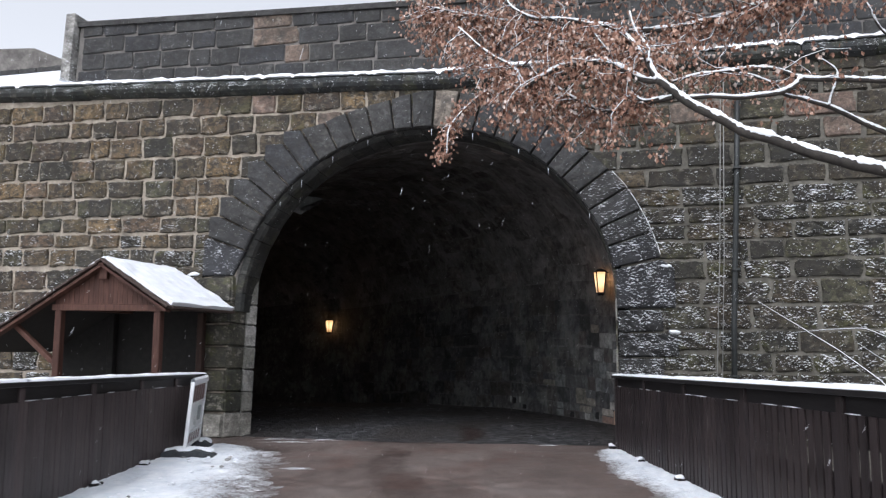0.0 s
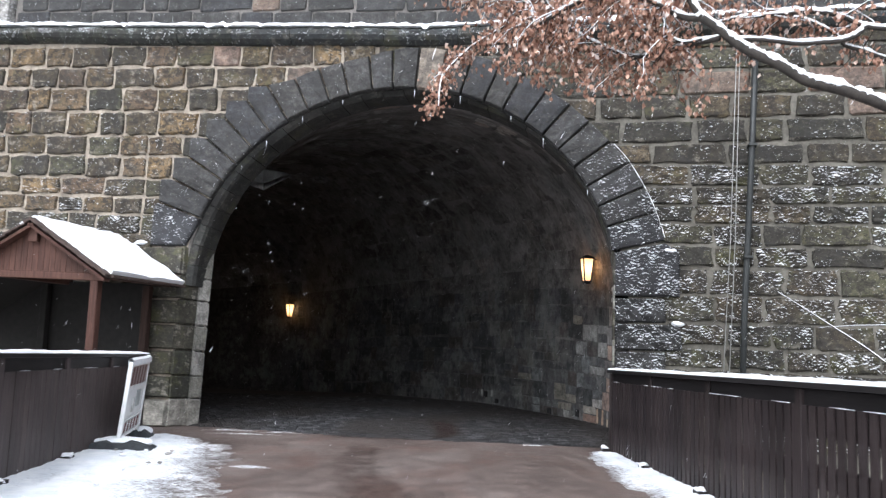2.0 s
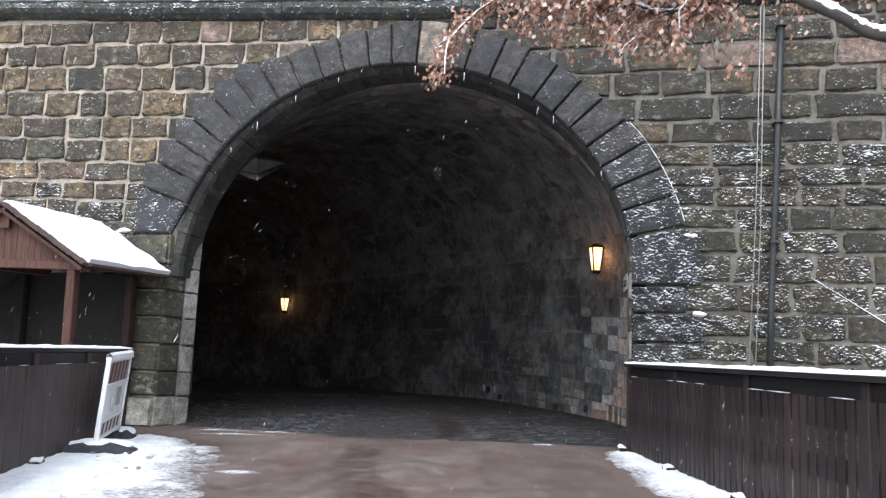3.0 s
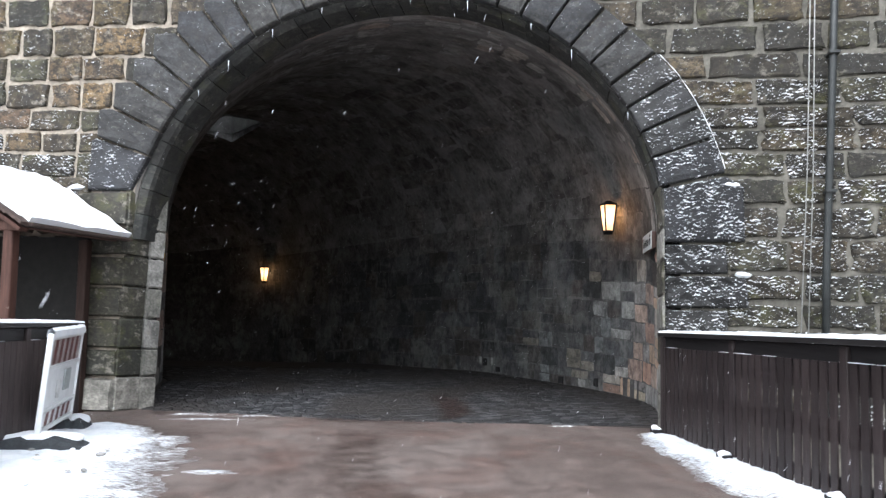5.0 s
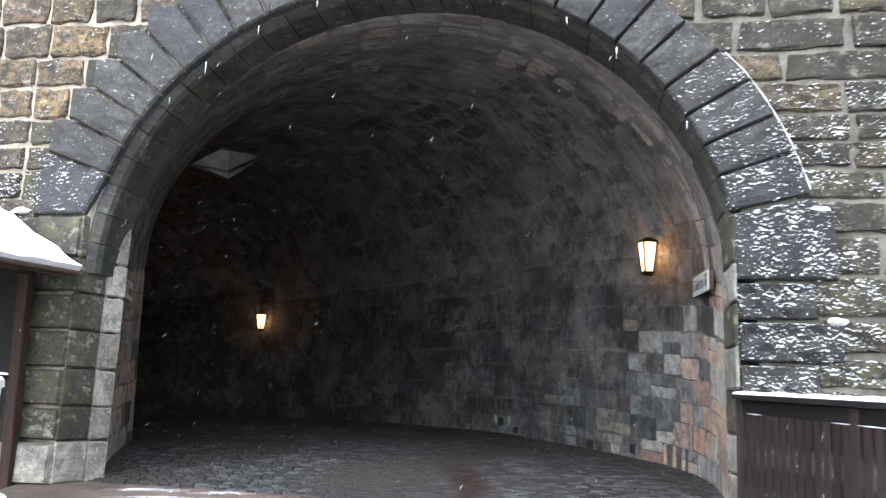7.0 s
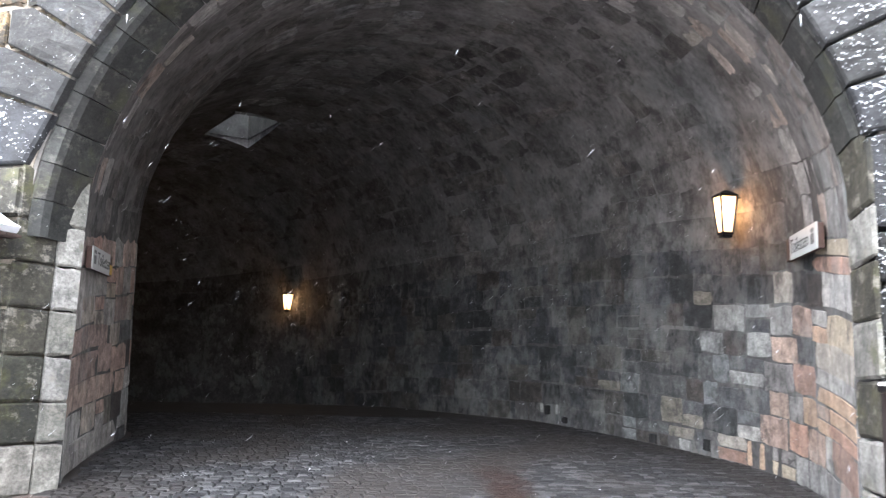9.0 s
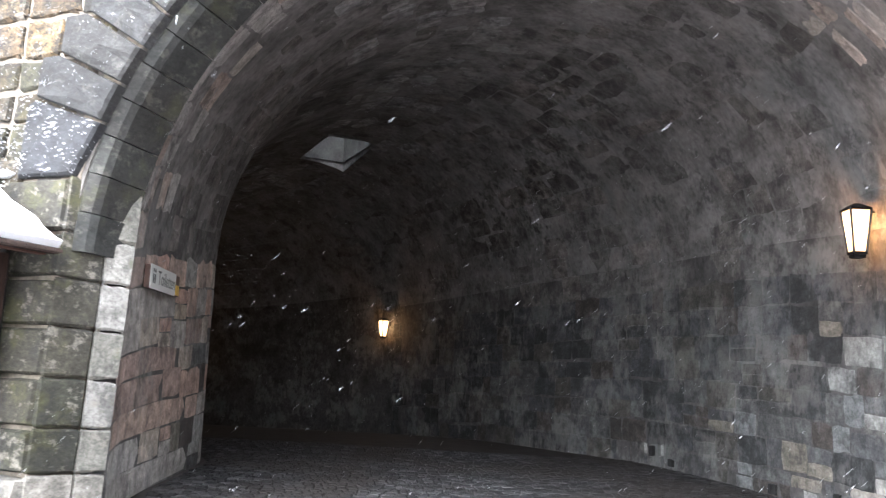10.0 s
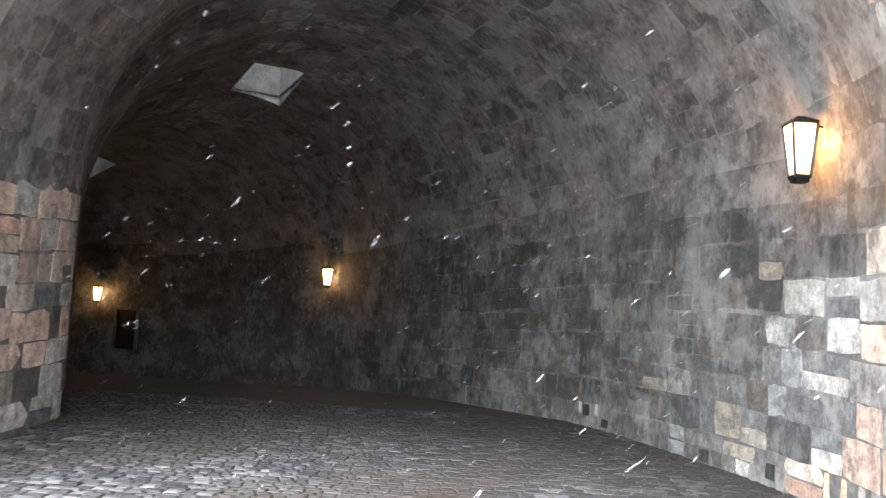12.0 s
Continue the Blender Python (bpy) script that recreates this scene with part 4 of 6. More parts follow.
# icicles under the ring
r = random.Random(31)
for k in range(9):
    q = 0.5 + 2.2 * (k + r.uniform(0.0, 0.9)) / 9
    u, z = arc(q, 0.0)
    long = r.uniform(0.06, 0.16)
    bm = tube([fw(u, -0.06, z + 0.03), fw(u, -0.06, z - long * 0.5), fw(u, -0.06, z - long)], [0.008, 0.005, 0.0015], 6)
    tagged(part("icicle", bm, M_ICE), "thin icicle hanging from the arch ring", "icicle", group="icicles under the arch")

# downpipe and cables on the wall
pipe = thing("downpipe", "dark weathered metal downpipe fixed to the wall", "pipe")
part("pipe", tube([fw(5.36, -0.16, -0.2), fw(5.45, -0.16, 2.0), fw(5.6, -0.16, 4.5), fw(5.72, -0.16, 6.75)], [0.05] * 4, 10), M_PIPE, pipe)
for z in (1.0, 2.9, 4.8, 6.4):
    u = 5.36 + 0.052 * (z + 0.2)
    part("clamp", bar(fw(u, -0.24, z), fw(u, 0.0, z), 0.14, 0.035), M_PIPE, pipe)
for a, b in ((5.06, 5.42), (5.16, 5.47)):
    cable = tube([fw(a, -0.09, 0.0), fw(a + (b - a) * 0.5 + 0.02, -0.1, 3.2), fw(b, -0.09, 6.8)], [0.008] * 3, 5)
    tagged(part("cable", cable, M_CABLE), "thin pale cable hanging down the stone wall", "cable")

# thin slush left on the road
for x, y, w, d in ((-2.12, 12.0, 0.34, 0.16), (-3.0, 15.95, 0.7, 0.1), (-3.3, 16.5, 0.5, 0.12), (-2.4, 16.35, 0.4, 0.08), (2.0, 15.5, 0.3, 0.05)):
    vs, fs, depth = [], [], []
    for j in range(13):
        for i in range(19):
            px, py = x + w * (i / 9 - 1), y + d * (j / 6 - 1)
            k = max(0.0, 1 - (i / 9 - 1) ** 2 - (j / 6 - 1) ** 2 + 0.4 * noise.noise((px * 7, py * 9, 0)))
            vs.append((px, py, floor_z(py) - 0.008 + 0.018 * k + (0.012 if py > 15.6 else 0)))
            depth.append(k * 0.5)
    for j in range(12):
        for i in range(18):
            fs.append((j * 19 + i, j * 19 + i + 1, (j + 1) * 19 + i + 1, (j + 1) * 19 + i))
    me = mesh_from("slush_patch", vs, fs, M_SLUSH, True)
    me.attributes.new("depth", "FLOAT", "POINT").data.foreach_set("value", depth)
    tagged(part("slush_patch", me), "thin patch of slush on the roadway", "snow", kind="stuff")

r = random.Random(77)
for k in range(26):
    y = r.uniform(8.5, 13.6)
    x = fence_left_x(y) + r.uniform(0.25, 1.4)
    bm = bmesh.new()
    s = r.uniform(0.012, 0.04)
    bmesh.ops.create_icosphere(bm, subdivisions=1, radius=s, matrix=Matrix.Translation((x, y, floor_z(y) + 0.055)) @ Matrix.Rotation(r.uniform(0, 3), 4, "Z") @ Matrix.Diagonal((1.6, 1.0, 0.6, 1)))
    for v in bm.verts:
        v.co += Vector((r.gauss(0, s * 0.15), r.gauss(0, s * 0.15), 0))
    tagged(part("snow_clod", bm, M_SNOW if k % 3 else M_EARTH), "small frozen clod lying on the trodden snow", "clod", group="clods on the snow")

# ---- lining stones ----


def lining_stone(s0, s1, f0, f1, proud, verts, faces, r):
    """One stone on the lining, with a worn edge; adds to the lists."""
    sm, fm = (s0 + s1) / 2, (f0 + f1) / 2
    nrm = inward(sm, fm)
    base = len(verts)
    ring = ((s0, f0), (0.7 * s0 + 0.3 * s1, f0), (0.3 * s0 + 0.7 * s1, f0), (s1, f0), (s1, fm), (s1, f1), (0.3 * s0 + 0.7 * s1, f1), (0.7 * s0 + 0.3 * s1, f1), (s0, f1), (s0, fm))
    chip = [r.uniform(0.0, 0.07) if q in (0, 3, 5, 8) else r.uniform(-0.03, 0.03) for q in range(10)]
    corners = [(s + (sm - s) * k, f + (fm - f) * k) for (s, f), k in zip(ring, chip)]
    wob = [(r.uniform(-0.04, 0.04) * (s1 - s0), r.uniform(-0.05, 0.05) * (f1 - f0)) for _ in range(10)]
    for (s, f), (ds, df) in zip(corners, wob):
        verts.append(lining_at(s + ds, min(max(f + df, 0), 3)) - nrm * 0.02)
    for (s, f), (ds, df) in zip(corners, wob):
        verts.append(lining_at(s + ds, min(max(f + df, 0), 3)) + nrm * proud * 0.5)
    for (s, f), (ds, df) in zip(corners, wob):
        s, f = sm + (s + ds - sm) * 0.93, fm + (f + df - fm) * 0.93
        verts.append(lining_at(s, min(max(f, 0), 3)) + nrm * (proud + r.uniform(-0.35, 0.35) * proud))
    b = base
    for k in range(10):
        j = (k + 1) % 10
        faces.append((b + k, b + j, b + 10 + j, b + 10 + k))
        faces.append((b + 10 + k, b + 10 + j, b + 20 + j, b + 20 + k))
    faces.extend(((b + 20, b + 21, b + 28, b + 29), (b + 21, b + 22, b + 27, b + 28), (b + 22, b + 23, b + 24, b + 25), (b + 22, b + 25, b + 26, b + 27)))


def metres_per_s(s, right):
    k = 1 if right else 0
    a, b = section(max(s - 0.05, 0))[k], section(min(s + 0.05, END))[k]
    return float(np.linalg.norm(b - a)) / 0.1


# black for patches that paint the darkness of gaps; nothing is recessed
M_HOLLOW_SHADE = plain_mat("hollow_shade", (0.02, 0.02, 0.021), 0.95, vary=0.4)
passage_right = thing("passage_wall_right", "passage wall of mixed grey, ochre and reddish ashlar", "wall", kind="structure")
passage_left = thing("passage_wall_left", "passage wall of worn grey and reddish ashlar", "wall", kind="structure")
far_v, far_f = [], []
for side, parent, s_end in ((True, passage_right, 7.9), (False, passage_left, 6.2)):
    lo, hi = (0.0, 1.0) if side else (3.0, 2.0)
    cuts = [0.0, 0.12, 0.25, 0.36, 0.49, 0.6, 0.73, 0.87, 1.0]
    rows = 8
    edges = [lo + (hi - lo) * q for q in cuts]
    for k in range(rows):
        s = 0.02
        while s < s_end:
            r = random.Random(int(s * 1000) + k * 77 + side)
            length = r.uniform(0.36, 0.92) / metres_per_s(s, side)
            e = s + length
            pad = 0.006 / metres_per_s(s, side)
            f0, f1 = sorted((edges[k], edges[k + 1]))
            lift = 0.02 * noise.noise((s * 1.9, k * 3.7, 8.0 if side else 2.0))
            f0, f1 = (f0 if f0 in (0.0, 2.0) else f0 + lift), (f1 if f1 in (1.0, 3.0) else f1 + lift)
            near = s < (5.3 if side else 4.6)
            halves = ((f0, (f0 + f1) / 2), ((f0 + f1) / 2, f1)) if near and r.random() < 0.16 else ((f0, f1),)
            for g0, g1 in halves:
                v, f = [], []
                deep = side and k == 0 and s > 2.0 and r.random() < 0.3
                lining_stone(s + pad, e - pad, g0 + 0.0025, g1 - 0.0025, 0.001 if deep else r.uniform(0.003, 0.011), v if near else far_v, f if near else far_f, r)
                if side and k == 0 and 2.4 < s < 5.2 and r.random() < 0.2:
                    hollow_v, hollow_f = [], []
                    c, g = s + length * r.uniform(0.2, 0.8), g0 + (g1 - g0) * 0.35
                    wide = r.uniform(0.03, 0.13) / metres_per_s(s, side)
                    lining_stone(c - wide, c + wide, max(g - r.uniform(0.005, 0.035), 0.004), g + r.uniform(0.008, 0.04), 0.022, hollow_v, hollow_f, r)
                    part("hollow", mesh_from("hollow", hollow_v, hollow_f, M_HOLLOW_SHADE), None, parent, "black patch painting the shade of a gap between stones")
                if near:
                    roll = r.random()
                    # warm stones belong to the mouth; pale ones thinning inward paint daylight falling off
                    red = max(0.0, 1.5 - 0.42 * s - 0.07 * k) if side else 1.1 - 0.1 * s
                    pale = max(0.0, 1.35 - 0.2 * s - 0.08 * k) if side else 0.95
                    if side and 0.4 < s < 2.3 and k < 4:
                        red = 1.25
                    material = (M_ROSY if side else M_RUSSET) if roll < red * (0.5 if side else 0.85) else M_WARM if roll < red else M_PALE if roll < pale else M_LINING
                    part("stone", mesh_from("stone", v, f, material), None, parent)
            s = e
vv, vf, mv, mf, hv, hf = [], [], [], [], [], []
r = random.Random(5)
f = 1.0
mouth_parts = []
while f < 1.985:
    df = r.uniform(0.03, 0.05)
    s = 0.02 + r.uniform(0, 0.05)
    s_end = 8.2
    while s < s_end:
        e = s + r.uniform(0.14, 0.36)
        q = lining_at((s + e) / 2, f + df / 2)
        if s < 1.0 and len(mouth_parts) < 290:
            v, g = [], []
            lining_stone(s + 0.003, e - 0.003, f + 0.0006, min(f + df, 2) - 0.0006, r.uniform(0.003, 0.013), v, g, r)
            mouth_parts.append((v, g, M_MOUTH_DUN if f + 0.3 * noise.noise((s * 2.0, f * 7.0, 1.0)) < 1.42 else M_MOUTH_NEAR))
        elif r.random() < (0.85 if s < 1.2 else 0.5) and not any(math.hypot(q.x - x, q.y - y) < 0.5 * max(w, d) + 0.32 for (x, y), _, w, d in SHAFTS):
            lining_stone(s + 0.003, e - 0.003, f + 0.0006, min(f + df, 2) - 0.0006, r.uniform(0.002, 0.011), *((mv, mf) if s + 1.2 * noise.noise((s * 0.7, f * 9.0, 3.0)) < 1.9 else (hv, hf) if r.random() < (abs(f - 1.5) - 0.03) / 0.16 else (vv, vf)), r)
        s = e
    f += df
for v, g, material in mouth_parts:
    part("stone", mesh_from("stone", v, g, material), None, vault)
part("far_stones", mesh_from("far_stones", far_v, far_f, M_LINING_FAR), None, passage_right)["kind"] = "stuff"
part("vault_stones", mesh_from("vault_stones", vv, vf, M_VAULT), None, vault)["kind"] = "stuff"
part("haunch_stones", mesh_from("haunch_stones", hv, hf, M_HAUNCH), None, vault)["kind"] = "stuff"
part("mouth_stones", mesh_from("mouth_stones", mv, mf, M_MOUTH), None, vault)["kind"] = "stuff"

# ---- cobbles ----
cv, cf = [], []
r = random.Random(11)
y = 15.62
while y < 27:
    dy = r.uniform(0.1, 0.125)
    # left and right feet at this depth
    ss = np.linspace(0, 8, 161)
    if y < 17.7:
        left = -4.25
    else:
        k = min(ss, key=lambda q: abs(section(q)[0][1] - y))
        left = section(k)[0][0] + 0.05
    k = min(ss, key=lambda q: abs(section(q)[1][1] - y))
    right = section(k)[1][0] - 0.05 if y > 15.9 else 3.2
    x = left + r.uniform(0, 0.1)
    while x < right:
        dx = r.uniform(0.11, 0.2)
        if y > np.interp(x, [-4.3, -2.2, -1.3, 0.0, 3.2], [17.0, 16.5, 16.0, 15.76, 15.5]):
            b = len(cv)
            z = floor_z(y)
            bow = 0.05 * math.sin(x * 0.9)
            worn = min(1.0, max(0.0, (x + 1.3 + 0.6 * noise.noise((x, y, 2.0))) / 1.2)) * 0.75
            h = (0.014 + r.uniform(0, 0.01)) * (1 - worn)
            for i, (g, hh) in enumerate(((0.005, -0.01), (0.01, h * 0.6), (0.028, h))):
                t = r.uniform(-0.004, 0.004)
                for px, py in ((x + g, y + g), (x + dx - g, y + g), (x + dx - g, y + dy - g), (x + g, y + dy - g)):
                    cv.append((px, py + bow, z + hh + t))
            for lvl in (0, 4):
                for q in range(4):
                    p = (q + 1) % 4
                    cf.append((b + lvl + q, b + lvl + p, b + lvl + 4 + p, b + lvl + 4 + q))
            cf.append((b + 8, b + 9, b + 10, b + 11))
        x += dx
    y += dy
part("cobbles", mesh_from("cobbles", cv, cf, M_COBBLE), None, passage_floor, "worn grey cobblestones, sanded between")["kind"] = "stuff"

# ---- damp streaks on the road ----


def damp_mat():
    """A dark damp streak that soaks away towards its edge."""
    m = Mat("damp_streak")
    soak = m.n.new("ShaderNodeAttribute")
    soak.attribute_name = "soak"
    n = m.noise(5.0, 6, (1, 0.7, 1), 0.7)
    f = m.maths("ADD", m.maths("MULTIPLY", soak.outputs["Fac"], 0.85), m.maths("MULTIPLY", m.maths("SUBTRACT", n, 0.5), 1.3))
    m.link(m.ramp(f, [(0.15, 0.0), (1.05, 0.6)]), m.b.inputs["Alpha"])
    c = m.mix(m.ramp(m.noise(60, 3), [(0.35, 0.0), (0.65, 1.0)]), (0.03, 0.017, 0.014), (0.062, 0.034, 0.027))
    return m.done(c, 0.5)


def damp_streak(points, widths, strength=1.0):
    line = smooth_line([(x, y, 0.0) for x, y in points], 8)
    vs, fs, soak = [], [], []
    for i, p in enumerate(line):
        d = (line[min(i + 1, len(line) - 1)] - line[max(i - 1, 0)])
        w = float(np.interp(i / (len(line) - 1), np.linspace(0, 1, len(widths)), widths))
        side = Vector((d.y, -d.x, 0)).normalized() * w
        for k in range(-3, 4):
            q = p + side * (k / 3)
            vs.append((q.x, q.y, floor_z(q.y) + 0.005 + (0.022 if q.y > 15.6 else 0)))
            soak.append(strength * (1 - (k / 3) ** 2) * min(1.0, 4 * min(i, len(line) - 1 - i) / len(line)))
    for i in range(len(line) - 1):
        for k in range(6):
            fs.append((7 * i + k, 7 * i + k + 1, 7 * i + k + 8, 7 * i + k + 7))
    me = mesh_from("damp_streak", vs, fs, M_DAMP, True)
    me.attributes.new("soak", "FLOAT", "POINT").data.foreach_set("value", soak)
    tagged(part("damp_streak", me), "dark reddish damp streak soaking into the roadway", "stain", kind="stuff")


def smooth_line(points, steps=5):
    out = []
    for i in range(len(points) - 1):
        for k in range(steps):
            out.append(Vector(catmull(points, i + k / steps)))
    out.append(Vector(points[-1]))
    return out


M_DAMP = damp_mat()
damp_streak([(-2.3, 16.5), (-1.3, 15.95), (-0.6, 15.78), (0.04, 15.72), (0.35, 15.8)], [0.03, 0.12, 0.16, 0.12, 0.08])
damp_streak([(0.1, 15.75), (0.45, 16.2), (0.59, 16.86), (0.66, 18.0), (0.6, 19.0), (0.45, 20.2)], [0.05, 0.16, 0.3, 0.36, 0.4, 0.3])
damp_streak([(-1.15, 15.5), (-0.95, 14.8), (-0.8, 14.1), (-0.85, 12.9), (-0.7, 11.5), (-0.5, 9.5), (-0.6, 7.0)], [0.15, 0.28, 0.34, 0.4, 0.5, 0.55, 0.4], 0.62)

# ---- lanterns ----


def lantern(at, watts):
    """A wall lantern that narrows downwards; the wall lies in its +y."""
    top = thing("wall_lantern", "lit black iron wall lantern with glowing tapered panes", "lantern", at, "lanterns in the passage")
    wt, wb, h = 0.125, 0.075, 0.54
    for sx, sy in ((-1, -1), (1, -1), (1, 1), (-1, 1)):
        part("corner_bar", bar((sx * wb, sy * wb, 0), (sx * wt, sy * wt, h), 0.024, 0.024), M_IRON, top)
    for k in range(4):
        a, b = [((-1, -1), (1, -1)), ((1, -1), (1, 1)), ((1, 1), (-1, 1)), ((-1, 1), (-1, -1))][k]
        q = 0.96
        me = mesh_from("pane", [(a[0] * wb * q, a[1] * wb * q, 0.01), (b[0] * wb * q, b[1] * wb * q, 0.01), (b[0] * wt * q, b[1] * wt * q, h - 0.01), (a[0] * wt * q, a[1] * wt * q, h - 0.01)], [(0, 1, 2, 3)], M_GLASS_LIT)
        p = part("pane", me, None, top, "glowing frosted pane")
        p.visible_shadow = False
        part("upper_rim", bar((a[0] * wt, a[1] * wt, h), (b[0] * wt, b[1] * wt, h), 0.03, 0.03), M_IRON, top)
        part("lower_rim", bar((a[0] * wb, a[1] * wb, 0), (b[0] * wb, b[1] * wb, 0), 0.03, 0.035), M_IRON, top)
    bm = bmesh.new()
    bmesh.ops.create_cone(bm, cap_ends=True, segments=4, radius1=0.2, radius2=0.05, depth=0.07, matrix=Matrix.Translation((0, 0, h + 0.045)) @ Matrix.Rotation(radians(45), 4, "Z"))
    part("roof", bm, M_IRON, top)
    part("base", box(0.14, 0.14, 0.05, (0, 0, -0.035), 0.01), M_IRON, top)
    part("bracket", tube([(0, 0.1, 0.5), (0, 0.17, 0.53), (0, 0.24, 0.52), (0, 0.3, 0.46)], [0.011] * 4, 6), M_IRON, top)
    part("wall_plate", box(0.06, 0.03, 0.14, (0, 0.288, 0.44), 0.005), M_IRON, top)
    data = bpy.data.lights.new("lantern_bulb", "POINT")
    data.energy, data.color, data.shadow_soft_size = watts, (1.0, 0.42, 0.13), 0.07
    bulb = new("lantern_bulb", data)
    bulb.parent = top
    bulb.location = (0, 0, 0.27)
    return top


def wall_spot(s, z, out):
    """A pose on the right wall, out metres from it, with +y to the wall."""
    n = inward(s, 0.5)
    p = section(s)[1]
    q = Vector((p[0], p[1], 0)) + n * out
    return Matrix.Translation((q.x, q.y, z)) @ Matrix.Rotation(math.atan2(-n.y, -n.x) - math.pi / 2, 4, "Z")


def nearest_s(x, y):
    return min(np.linspace(0, END, 1101), key=lambda q: float(np.hypot(*(section(q)[1] - np.array((x, y))))))


lantern(wall_spot(nearest_s(4.2, 20.1), 2.86, 0.31), 6)
lantern(wall_spot(nearest_s(-4.9, 36.3), 2.16, 0.3), 1.7)
lantern(wall_spot(nearest_s(-15.0, 40.6), 1.35, 0.3), 1.7)

# recess in the far wall: no shutter, a black panel paints the opening's dark
m = wall_spot(nearest_s(-13.9, 40.3), 0.0, 0.02)
recess = thing("wall_recess", "dark recess in the far passage wall, its depth painted black", "recess", m, kind="structure")
part("shutter", box(0.85, 0.06, 1.45, (0, 0, 0.35)), M_SHADE_BLACK, recess)
for x in (-0.48, 0.48):
    part("side_stone", box(0.12, 0.14, 1.5, (x, -0.0, 0.35), 0.01), M_MORTAR_DARK, recess)

# ---- signs ----


def text_mesh(body, size):
    c = bpy.data.curves.new("text", "FONT")
    c.body, c.size, c.align_x, c.align_y, c.extrude = body, size, "CENTER", "CENTER", 0.001
    ob = new("text", c)
    bpy.context.view_layer.update()
    me = bpy.data.meshes.new_from_object(ob.evaluated_get(bpy.context.evaluated_depsgraph_get()))
    bpy.data.objects.remove(ob)
    me.materials.clear()
    me.materials.append(M_INK)
    return me


def toilet_sign(a, c, z):
    """A long sign board fixed flat on the wall, from its far end a to its near end c, read from the passage."""
    a, c = Vector((*a, z)), Vector((*c, z))
    d = c - a
    L = d.length
    turn = math.atan2(d.y, d.x) if a.x > 0 else math.atan2(-d.y, -d.x)
    s = thing("toilet_sign", "long white enamel toilets sign on the passage wall", "sign", Matrix.Translation((a + c) / 2) @ Matrix.Rotation(turn, 4, "Z"), "toilet signs")
    far = -1 if a.x > 0 else 1
    part("case", box(L, 0.07, 0.27, (0, 0.0, 0), 0.006), M_BROWN, s, "dark brown sign case")
    part("face", box(L - 0.24, 0.014, 0.285, (-far * 0.12, -0.038, 0)), M_SIGN, s)
    part("lettering", text_mesh("Toiletten", 0.24), None, s, at=pose(far * 0.03, -0.047, 0, 90, 0, 0))
    for x in (0.5, 0.58):
        bm = box(0.045, 0.004, 0.11, (-far * (x + 0.05), -0.047, -0.02), 0.002)
        bmesh.ops.create_uvsphere(bm, u_segments=8, v_segments=6, radius=0.024, matrix=Matrix.Translation((-far * (x + 0.05), -0.047, 0.075)) @ Matrix.Diagonal((1, 0.2, 1, 1)))
        part("pictogram", bm, M_INK, s)
    return s


toilet_sign((4.16, 18.55), (3.82, 17.05), 2.45)
left_sign = toilet_sign((-4.755, 20.05), (-4.44, 18.62), 2.2)
part("label", box(0.16, 0.012, 0.13, (0.6, -0.043, -0.06)), M_YELLOW, left_sign, "yellow label on the sign's end")

# ---- fences ----


